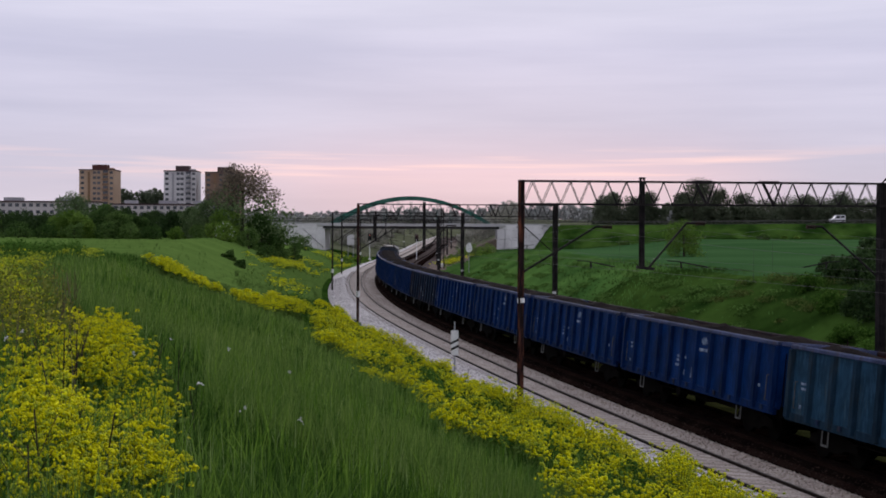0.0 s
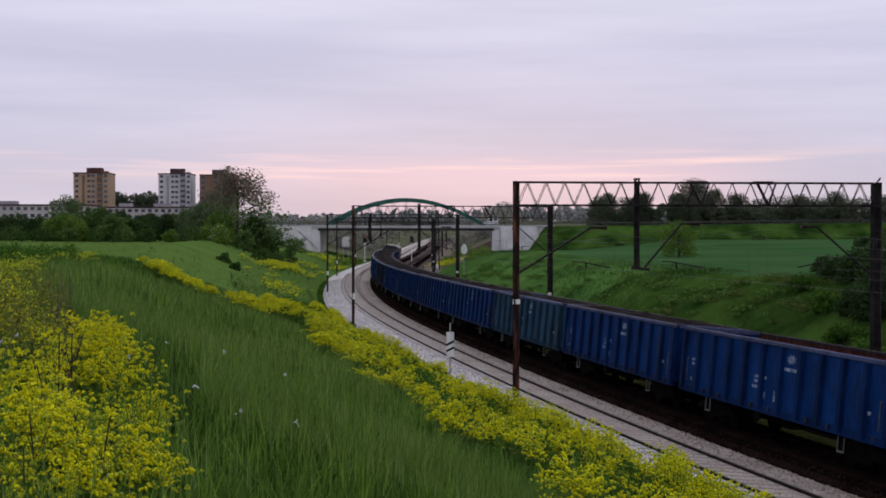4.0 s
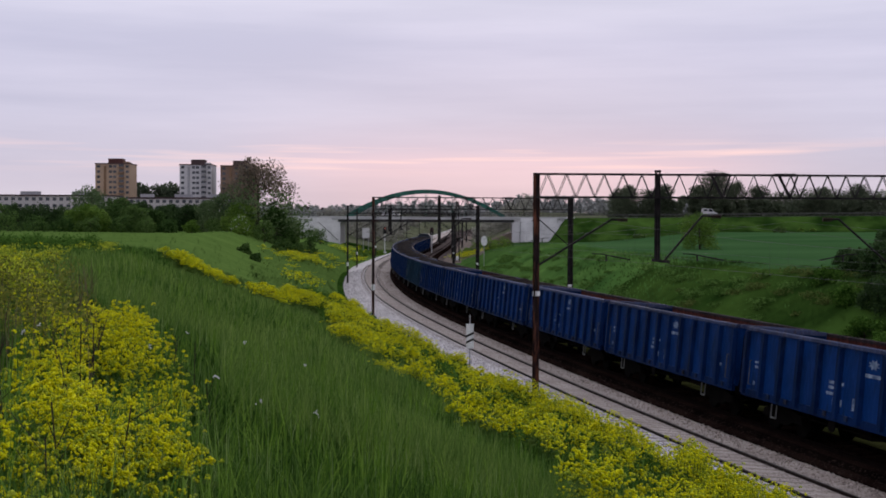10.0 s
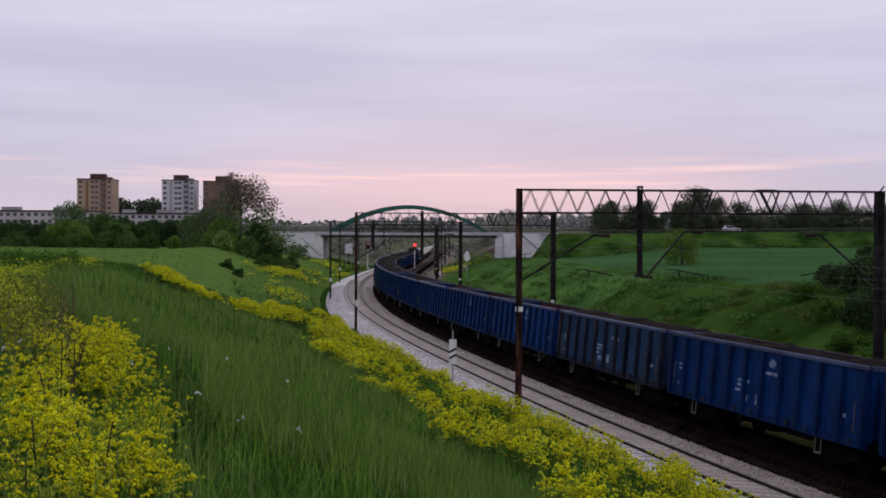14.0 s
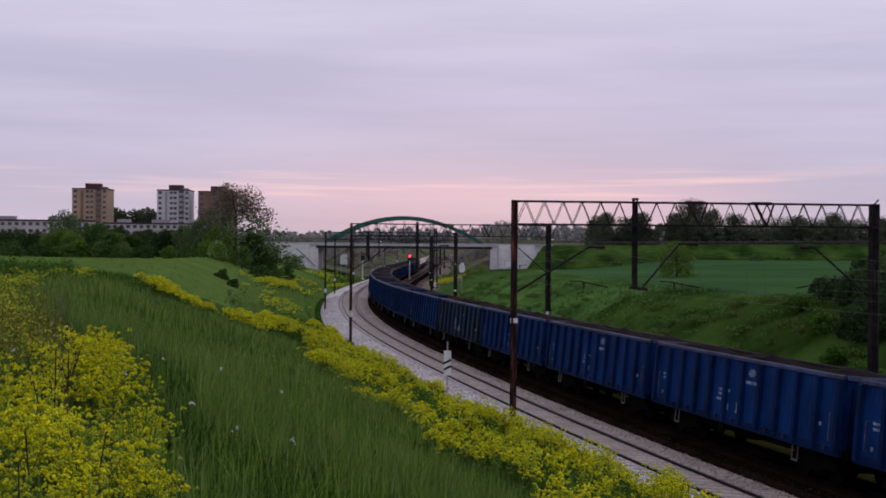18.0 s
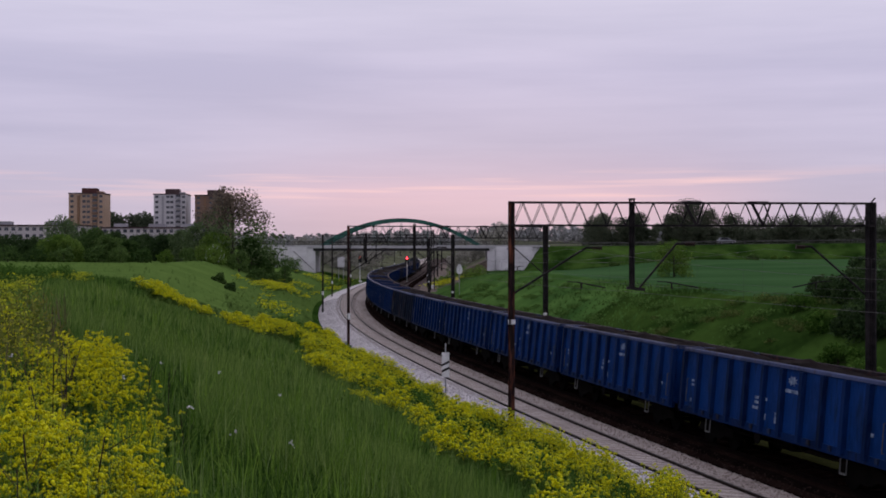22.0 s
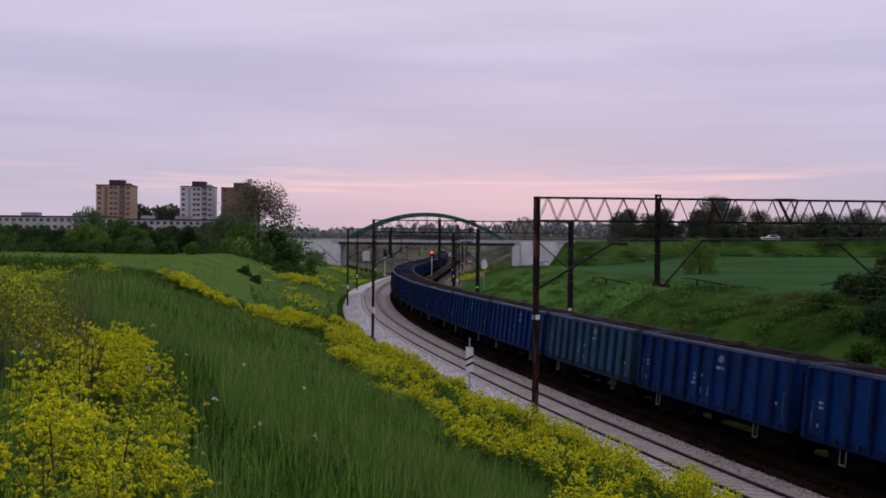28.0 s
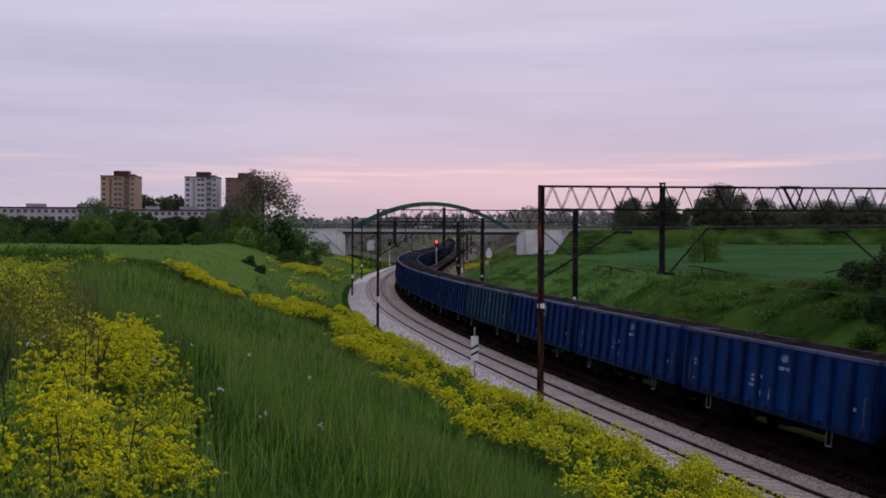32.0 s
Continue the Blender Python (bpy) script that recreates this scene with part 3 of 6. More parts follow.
# ---------- ground, ballast, tracks ----------
def make_ground():
    us = np.concatenate([-np.geomspace(4000, 70, 22), -np.arange(66, 26, -4.0), -np.arange(26, 10, -1.0), np.arange(-10, 4, 2.0),
                         np.arange(4, 20, 0.8), np.arange(20, 60, 3.0), np.geomspace(60, 4000, 22)])
    ys = np.concatenate([-np.geomspace(1500, 40, 12), np.arange(-36, 0, 4.0), np.arange(0, 60, 1.2), np.arange(60, 180, 3.0), np.arange(180, 285, 5.0),
                         np.arange(285, 325, 1.5), np.arange(325, 420, 8.0), np.geomspace(420, 4500, 26)])
    xc, th = np.interp(ys, CY, CX), np.interp(ys, CY, TH)
    X = xc[:, None] - us[None, :] / np.sin(th)[:, None]
    Y = np.repeat(ys[:, None], len(us), 1)
    Z = height(X, Y)
    v = np.stack([X, Y, Z], 2).reshape(-1, 3)
    n, m = X.shape
    i = (np.arange(n - 1)[:, None] * m + np.arange(m - 1)[None, :]).ravel()
    f = np.stack([i + 1, i, i + m, i + m + 1], 1)
    me = soup("ground", v, f, "soil")
    me.materials.append(M["crop"])
    c = v[f].mean(1)
    u = lateral(c[:, 0], c[:, 1])
    crop = (u < -23.5 - 1.5 * np.sin(c[:, 1] * 0.05)) & (c[:, 1] > 60) & (c[:, 1] < 284) & (u > -320)
    me.materials.append(M["turf"])
    turf = (~crop) & (u < -11.6) | ((c[:, 1] > 316) & (np.abs(u) < 60))
    me.materials.append(M["midgrass"])
    me.materials.append(M["bankgrass"])
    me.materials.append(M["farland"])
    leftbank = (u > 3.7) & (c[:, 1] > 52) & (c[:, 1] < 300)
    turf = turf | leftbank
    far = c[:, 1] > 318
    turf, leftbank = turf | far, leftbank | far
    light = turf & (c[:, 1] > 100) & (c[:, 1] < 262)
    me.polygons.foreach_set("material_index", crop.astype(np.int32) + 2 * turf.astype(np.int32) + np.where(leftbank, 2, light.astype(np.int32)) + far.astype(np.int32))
    me.polygons.foreach_set("use_smooth", np.ones(len(f), bool))
    ob = new("ground", me)
    tagged(ob, "green meadow and field ground with a railway cutting", "ground", kind="structure")


def strip(name, cols, s0, s1, material, label, category, ds=2.0):
    """A long strip along the line from (u, z) columns, z above the level rail."""
    ss = np.arange(s0, s1 + 0.1, ds)
    pts = np.array([[at_s(s, u, z) for u, z in cols] for s in ss])
    n, m = pts.shape[:2]
    i = (np.arange(n - 1)[:, None] * m + np.arange(m - 1)[None, :]).ravel()
    f = np.stack([i, i + 1, i + m + 1, i + m], 1)
    me = soup(name, pts.reshape(-1, 3), f, material)
    ob = new(name, me)
    return tagged(ob, label, category, kind="structure")


def make_ballast():
    strip("ballast_bed_3", [(-2.75, -0.36), (-2.3, -0.3), (-1.2, bed(-1.3, 0) - 0.09), (0, bed(0, 0) - 0.09), (0.75, bed(0.75, 0) - 0.09)], -280, 880, "midballast", "brownish grey ballast between the rails", "ballast")
    strip("ballast_bed_1", [(0.75, bed(0.75, 0) - 0.09), (1.3, bed(1.3, 0) - 0.105), (1.75, bed(1.6, 0) - 0.14),
                            (3.35, -0.42), (4.3, -0.72)], -280, 880, "ballast", "pale grey crushed stone ballast bed", "ballast")
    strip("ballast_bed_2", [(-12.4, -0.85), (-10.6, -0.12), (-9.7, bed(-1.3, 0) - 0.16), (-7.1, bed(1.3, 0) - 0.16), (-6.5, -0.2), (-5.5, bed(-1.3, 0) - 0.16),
                            (-2.95, bed(1.2, 0) - 0.17), (-2.6, -0.3), (-2.5, -0.5)], -280, 880, "shaded_ballast", "brown ballast bed, painted near black as shade under the train", "ballast")
    far_bed = [(-12.4, -0.8), (-10.6, -0.1), (-9.7, bed(-1.3, 0) - 0.15), (-7.1, bed(1.3, 0) - 0.15), (-6.5, -0.19), (-5.5, bed(-1.3, 0) - 0.15), (-2.95, bed(1.2, 0) - 0.16), (-2.7, -0.28)]
    strip("ballast_bed_4", far_bed, 190, 880, "darkearth", "dusty brown ballast of the further tracks", "ballast")
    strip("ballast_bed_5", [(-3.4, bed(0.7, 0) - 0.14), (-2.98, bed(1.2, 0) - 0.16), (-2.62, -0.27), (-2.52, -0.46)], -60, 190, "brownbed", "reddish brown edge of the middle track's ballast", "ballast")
    strip("mossy_path", [(-6.5, -0.17), (-5.8, -0.1), (-5.15, 0.0)], -60, 225, "moss", "mossy gravel path between the two further tracks", "path")
    strip("earth_verge", [(-11.0, -0.2), (-12.4, -0.3), (-14.6, -0.3), (-16.2, 0.2), (-18.6, 1.2)], 205, 460, "earth", "bare brown earth verge beside the far track", "verge")
    # loose stones on the pale bed
    rng = np.random.default_rng(5)
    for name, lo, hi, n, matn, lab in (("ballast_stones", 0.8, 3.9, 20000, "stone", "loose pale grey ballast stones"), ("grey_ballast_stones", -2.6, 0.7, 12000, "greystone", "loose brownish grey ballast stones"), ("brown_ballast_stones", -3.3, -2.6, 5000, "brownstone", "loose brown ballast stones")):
        s = 16 + 150 * rng.random(n) ** 1.6
        u = rng.uniform(lo, hi, n)
        if lo > -3:
            z = np.interp(u, [-2.75, -2.3, -1.2, 1.3, 1.75, 3.35, 4.3], [-0.36, -0.3, bed(-1.3, 0) - 0.11, bed(1.3, 0) - 0.115, bed(1.6, 0) - 0.15, -0.42, -0.72])
        else:
            z = np.interp(u, [-2.95, -2.6], [bed(1.2, 0) - 0.21, -0.3])
        th = np.interp(s, S_AXIS, TH)
        p = np.stack([np.interp(s, S_AXIS, CX) - u * np.sin(th), np.interp(s, S_AXIS, CY) + u * np.cos(th), z + 0.012], 1)
        blobs(name, p, rng.uniform(0.028, 0.055, n), matn, lab, "ballast stones", rng)


OCTA_V = np.array([(1, 0, 0), (-1, 0, 0), (0, 1, 0), (0, -1, 0), (0, 0, 1), (0, 0, -1)], float)
OCTA_F = np.array([(0, 2, 4), (2, 1, 4), (1, 3, 4), (3, 0, 4), (2, 0, 5), (1, 2, 5), (3, 1, 5), (0, 3, 5)])


def octa(p, r, rng, flat=1.0):
    n = len(p)
    v = OCTA_V[None] * (np.asarray(r)[:, None, None] * rng.uniform(0.65, 1.25, (n, 6, 1)))
    a = rng.uniform(0, 6.28, n)
    c, s = np.cos(a)[:, None], np.sin(a)[:, None]
    x, y = v[..., 0] * c - v[..., 1] * s, v[..., 0] * s + v[..., 1] * c
    b = rng.uniform(-0.7, 0.7, n)[:, None]
    z = v[..., 2] * flat
    y, z = y * np.cos(b) - z * np.sin(b), y * np.sin(b) + z * np.cos(b)
    w = np.stack([x, y, z], 2) + np.asarray(p)[:, None]
    f = OCTA_F[None] + (np.arange(n) * 6)[:, None, None]
    return w.reshape(-1, 3), f.reshape(-1, 3)


def blobs(name, p, r, material, label, category, rng, parent=None, flat=0.8):
    v, f = octa(p, r, rng, flat)
    ob = new(name, soup(name, v, f, material))
    if parent is not None:
        ob.parent = parent
        return ob
    return tagged(ob, label, category, kind="stuff")


RAIL_PROFILE = [(-0.075, -0.172), (0.075, -0.172), (0.075, -0.16), (0.012, -0.14), (0.012, -0.04), (0.036, -0.03), (0.036, 0.0), (-0.036, 0.0), (-0.036, -0.03), (-0.012, -0.04), (-0.012, -0.14), (-0.075, -0.16)]


def make_tracks():
    names = ("railway_track", "railway_track", "railway_track")
    labels = ("near railway track with brown rails on pale ballast", "middle railway track under the coal train", "far railway track beyond the coal train")
    sl = MB().prism([(-0.13, -0.1), (0.13, -0.1), (0.1, 0.04), (-0.1, 0.04)], -1.25, 1.25, 1).mesh("sleeper")
    for k, u0 in enumerate(TRACK_U):
        tr = thing(names[k], labels[k], "railway track", "railway tracks", "structure")
        for sd in (-0.7535, 0.7535):
            ss = np.arange(-280, 881, 4.0)
            prof = RAIL_PROFILE
            z0 = CANT if sd > 0 else 0.0
            P = np.array([[at_s(s, u0 + sd + a, z0 + b) for a, b in prof] for s in ss])
            n, m = P.shape[:2]
            i = np.arange(n - 1)[:, None] * m
            j = np.arange(m)[None, :]
            f = np.stack([i + j, i + (j + 1) % m, i + m + (j + 1) % m, i + m + j], 2).reshape(-1, 4)
            me = soup("rail", P.reshape(-1, 3), f, "rail" if k == 0 else "shade_rail")
            me.materials.append(M["railtop" if k == 0 else "shade_rail"])
            mi = np.zeros((n - 1, m), np.int32)
            mi[:, 6] = 1
            me.polygons.foreach_set("material_index", mi.ravel())
            r = new("rail", me)
            r.parent = tr
        # sleepers: the near ones one by one, the rest together
        near = range(0, 290) if k == 0 else range(0, 0)
        for q in near:
            s = 12 + q * 0.6
            th = math.degrees(np.interp(s, S_AXIS, TH))
            part("sleeper", sl, "sleeper", tr, at=pose(*at_s(s, u0, CANT / 2 - 0.128), ROLL, 0, th))
        mb = MB()
        for q in range(290 if k == 0 else 0, 700):
            s = 12 + q * 0.6
            th = float(np.interp(s, S_AXIS, TH))
            mb.box(at_s(s, u0, CANT / 2 - 0.2), (0.24, 2.5, 0.14), th)
        # further sleepers take a dark colour, the train's shade painted in
        o = part("far_sleepers", mb, "sleeper" if k == 0 else "brownbed", tr)
        tagged(o, kind="stuff")


make_ground()
make_ballast()
make_tracks()


# ---------- overhead line ----------
def gantry(s, width, slope, hang, masts, lattice_right=True, top=8.82, off0=2.6, mark=4.12, post=0.2, coat="steel"):
    """A portal over the three tracks: two posts, a lattice beam, a hanging post and the cantilevers."""
    g = thing("catenary_gantry", "rusty steel catenary portal with a lattice beam over the tracks", "catenary gantry", "catenary gantries")
    a = Vector(at_s(s, off0, 0))
    d = Vector((math.cos(slope), math.sin(slope), 0))
    n = Vector((-d.y, d.x, 0))
    zl = top + a.z

    def p(t, z, off=0.0):
        q = a + d * t + n * off
        return (q.x, q.y, z + a.z)

    # left post: rolled section with flanges
    for off in (-0.13, 0.13):
        part("post_flange", MB().bar(p(0, -1.0, off), p(0, top, off), post, 0.03), coat, g, "rust-streaked steel post flange" if coat == "steel" else "dark steel post flange")
    part("post_web", MB().bar(p(0, -1.0), p(0, top), 0.05, 0.26), coat, g)
    m = MB().bar(p(0, mark, -0.1), p(0, mark + (0.18 if mark > 3 else 0.45), -0.1), 0.2, 0.2)
    part("number_plate", m, "white", g, "white mark on the post")
    m = MB().bar(p(0, -0.9), p(0, -0.35), 0.7, 0.7)
    part("footing", m, "concrete", g)
    # right post: two legs with battens
    m = MB()
    for t in (-0.13, 0.13):
        m.bar(p(width + t, -1.0), p(width + t, top), 0.09, 0.16)
    for z in np.arange(-0.2, top, 0.8):
        m.bar(p(width - 0.17, z), p(width + 0.17, z + 0.4), 0.05)
    m.bar(p(width, -1.0), p(width, top), 0.07, 0.04)
    part("right_post", m, "dark", g, "dark laced steel post")
    part("number_plate", MB().bar(p(width, 1.95), p(width, 2.15), 0.3, 0.2), "white", g, "white mark on the post")
    # beam
    lo, hi = top - 0.92, top - 0.04
    for nm, z in (("bottom_chord", lo), ("top_chord", hi)):
        m = MB()
        for off in (-0.22, 0.22):
            m.bar(p(-0.1, z, off), p(width + 0.1, z, off), 0.066)
        part(nm, m, "dark", g)
    k = int(round(width / 0.36))
    for i in range(k):
        for off in (-0.22, 0.22):
            t0, t1 = width * i / k, width * (i + 1) / k
            sh = 0.13 if off > 0 else 0
            z0, z1 = (lo, hi) if i % 2 == 0 else (hi, lo)
            part("lacing_bar", MB().bar(p(min(t0 + sh, width), z0, off), p(min(t1 + sh, width), z1, off), 0.024), "dark", g)
    for t in np.linspace(0, width, 9):
        part("batten", MB().bar(p(t, lo, -0.22), p(t, lo, 0.22), 0.05), "dark", g)
    for t in (0.3 * width + 2.9, width * 0.69):
        m = MB()
        m.bar(p(t - 0.45, hi, -0.22), p(t, lo, -0.22), 0.09), m.bar(p(t + 0.3, hi, -0.22), p(t, lo, -0.22), 0.06)
        m.box(p(t - 0.2, hi, -0.22), (0.8, 0.1, 0.12), slope)
        part("splice_plate", m, "dark", g)
    # hanging post
    th = width * hang
    m = MB()
    for t in (-0.08, 0.08):
        m.bar(p(th + t, 5.45), p(th + t, top + 0.12), 0.05, 0.05)
    for z in np.arange(5.5, top, 0.3):
        m.bar(p(th - 0.08, z), p(th + 0.08, z + 0.15), 0.03)
    m.bar(p(th, 5.45), p(th, top), 0.09, 0.05)
    m.bar(p(th - 0.2, 5.5), p(th + 0.5, 5.42), 0.12)
    m.box(p(th, top + 0.1), (0.22, 0.2, 0.06), slope)
    part("hanging_post", m, "dark", g, "dark laced post hanging from the beam")
    # cantilevers
    for t0, z0, t1, z1, t2 in masts:
        c = MB().bar(p(t0, z0), p(t1, z1), 0.085, n=8).bar(p(t1, z1), p(t2, z1 - 0.02), 0.1, n=8)
        arm = part("cantilever", c, "dark", g, "slanting cantilever tube")
        sg = 1 if t1 > t0 else -1
        m = MB().bar(p(t1 - 0.35 * sg, 5.72), p(t2 + 0.15 * sg, 5.5), 0.05, n=6).bar(p(t1 - 0.35 * sg, 5.72), p(t1 - 0.75 * sg, 5.74), 0.04, n=6)
        m.bar(p(t1 - 0.2 * sg, 5.7), p(t1 - 0.18 * sg, 5.45), 0.05)
        part("registration_arm", m, "dark", g)
        ins = MB()
        for q in range(5):
            ins.wheel(p(t2 - 0.08 * q * sg, z1 - 0.02), 0.09, 0.03, "x", 10)
        part("insulator", ins, "insul", arm)
    return g


GANTRY_S = [s_at_y(y) for y in (2.0, 48.2, 94.3, 145.0, 195.0, 245.0, 340.0, 400.0)]
for i, s in enumerate(GANTRY_S):
    th = float(np.interp(s, S_AXIS, TH)) - math.pi / 2
    w = 15.2 if i != 1 else 14.2
    gantry(s, w, th * (0.35 if i == 1 else 0.8), 0.33, [(0.1, 5.3, 2.9, 7.05, 3.5), (w * 0.33 + 0.3, 5.5, w * 0.33 + 1.75, 7.2, w * 0.33 + 2.45), (w - 0.2, 5.2, w - 2.4, 7.1, w - 3.0)], off0=2.5 if i == 1 else 2.8, mark=4.12 if i == 1 else 1.75, post=0.3 if i == 1 else 0.2, coat="steel" if i < 3 else "dark")


def make_wires():
    for k, u0 in enumerate(TRACK_U):
        for nm, lab in (("contact_wire", "thin copper contact wire above the track"), ("messenger_wire", "sagging messenger wire above the track")):
            pts = []
            for a, b in zip(GANTRY_S[:-1], GANTRY_S[1:]):
                for q in range(12):
                    f = q / 12
                    s = a + (b - a) * f
                    z = 5.5 if nm == "contact_wire" else 7.0 - 4 * 0.75 * f * (1 - f)
                    pts.append(at_s(s, u0 + 0.25 * math.cos(f * math.pi), z))
            m = MB()
            for p, q in zip(pts[:-1], pts[1:]):
                m.bar(p, q, 0.009, n=3)
            solid(nm, m, "wire", lab, "overhead wire", "overhead wires")
        m = MB()
        for a, b in zip(GANTRY_S[:5], GANTRY_S[1:6]):
            for q in range(1, 7):
                f = q / 7
                s = a + (b - a) * f
                u = u0 + 0.25 * math.cos(f * math.pi)
                m.bar(at_s(s, u, 5.5), at_s(s, u, 7.0 - 3 * f * (1 - f)), 0.008, n=3)
        tagged(solid("dropper_wires", m, "wire", "thin vertical droppers between the overhead wires", "overhead wire"), kind="stuff")


make_wires()


# ---------- trackside things ----------
def kilometre_board(s, u):
    x, y, z = at_s(s, u, 0)
    b = thing("trackside_board", "white trackside board with two black slanting stripes on a post", "railway sign", at=pose(x, y, z - 0.5, 0, 0, 4))
    part("post", MB().bar((0, 0.05, 0), (0, 0.05, 2.95), 0.07, n=8), "barrier", b)
    part("board", MB().box((0, 0, 1.92), (0.36, 0.03, 1.2)), "white", b, "white enamel board")
    for z in (1.62, 1.92):
        m = MB().prism([(-0.18, z - 0.08), (0.18, z + 0.1), (0.18, z + 0.22), (-0.18, z + 0.04)], -0.02, -0.016, 1)
        part("stripe", m, "black", b, "black slanting stripe")


kilometre_board(s_at_y(60.5), 2.25)


def signal(x, y, h, name_label, lit):
    z = float(height(x, y))
    g = thing("railway_signal", name_label, "railway signal", "railway signals", at=pose(x, y, z))
    part("mast", MB().bar((0, 0, 0), (0, 0, h - 0.6), 0.17, n=10), "white", g, "white signal mast")
    part("signal_head", MB().prism([(-0.42, h - 0.9), (0.42, h - 0.9), (0.42, h + 0.55), (0.22, h + 0.8), (-0.22, h + 0.8), (-0.42, h + 0.55)], -0.12, 0.02, 1), "black", g, "black lamp head")
    for zz in (h - 0.6, h + 0.35):
        up = zz > h
        r = 0.1 if up else 0.09
        lens = part("lens", MB().wheel((0, -0.15, zz), r, 0.06, "y", 16), ("black" if lit else "amber_light") if up else ("white" if lit else "black"), g, "small dim amber lens" if up and not lit else "")
        part("hood", MB().prism([(-0.34, zz + 0.28), (0.34, zz + 0.28), (0.2, zz + 0.4), (-0.2, zz + 0.4)], -0.34, -0.12, 1), "black", lens)
    part("footing", MB().box((0, 0, 0.1), (0.7, 0.7, 0.5)), "concrete", g)
    if not lit:
        return None
    # the red aspect: a disc that glows on its front and is black behind
    m = MB().wheel((0, -0.025, 0), 0.24, 0.03, "y", 18)
    m.cur = 1
    m.wheel((0, 0.02, 0), 0.25, 0.04, "y", 18)
    disc = part("red_aspect", m, "red_light", g, "glowing red signal disc", at=pose(0, -0.23, h + 0.35))
    disc.data.materials.append(M["black"])
    half = len(disc.data.polygons) // 2
    disc.data.polygons.foreach_set("material_index", [0] * half + [1] * half)
    return disc


RED_ASPECT = signal(-8.6, 284, 5.6, "tall railway signal that turns red as the train passes", True)
signal(-19.6, 288, 5.4, "slender railway signal with a small dim amber lamp", False)


def disc_sign(x, y):
    z = float(height(x, y))
    g = thing("lineside_reflector_sign", "pale oval lineside sign on a thin post", "railway sign", at=pose(x, y, z))
    part("post", MB().bar((0, 0, 0), (0, 0, 3.6), 0.08, n=8), "barrier", g)
    pts = [(0.42 * math.cos(t) * (1 - 0.25 * math.sin(t)), 3.6 + 0.68 * math.sin(t)) for t in np.linspace(0, 2 * math.pi, 18)[:-1]]
    part("disc", MB().prism(pts, -0.1, -0.04, 1), "white", g, "pale oval plate")


disc_sign(2.0, 168)


def cabinet(x, y, w, h, lab):
    g = thing("lineside_cabinet", lab, "equipment cabinet", "lineside cabinets", at=pose(x, y, float(height(x, y))))
    part("housing", MB().prism([(-w / 2, 0), (w / 2, 0), (w / 2, h * 0.85), (w * 0.3, h), (-w * 0.3, h), (-w / 2, h * 0.85)], -0.3, 0.3, 1), "white", g)
    part("door", MB().box((0, -0.32, h * 0.45), (w * 0.7, 0.03, h * 0.7)), "white", g)


cabinet(0.6, 160, 0.7, 1.1, "small white lineside equipment cabinet")
cabinet(-2.4, 236, 1.1, 1.2, "white lineside equipment cabinet near the bridge")


def tall_mast(x, y, h):
    z = float(height(x, y))
    g = thing("lattice_mast", "dark lattice steel mast beside the tracks", "mast", at=pose(x, y, z))
    for sx in (-0.35, 0.35):
        part("leg", MB().bar((sx, 0, 0), (sx * 0.5, 0, h), 0.14), "dark", g)
    for q in range(10):
        z0, z1 = h * q / 10, h * (q + 1) / 10
        part("lacing_bar", MB().bar((-0.35 + 0.0175 * q, 0, z0), (0.33 - 0.0175 * q, 0, z1), 0.06), "dark", g)


tall_mast(-2.2, 228, 11.2)


def white_sign(x, y, w, h, z0):
    g = thing("lineside_notice", "plain pale square notice on two posts by the bridge", "sign", at=pose(x, y, float(height(x, y))))
    for sx in (-0.6, 0.6):
        part("post", MB().bar((sx, 0.06, 0), (sx, 0.06, z0), 0.1), "barrier", g)
    part("panel", MB().box((0, 0, z0), (w, 0.06, h)), "pale", g)


white_sign(-24.5, 294, 1.7, 2.4, 4.3)


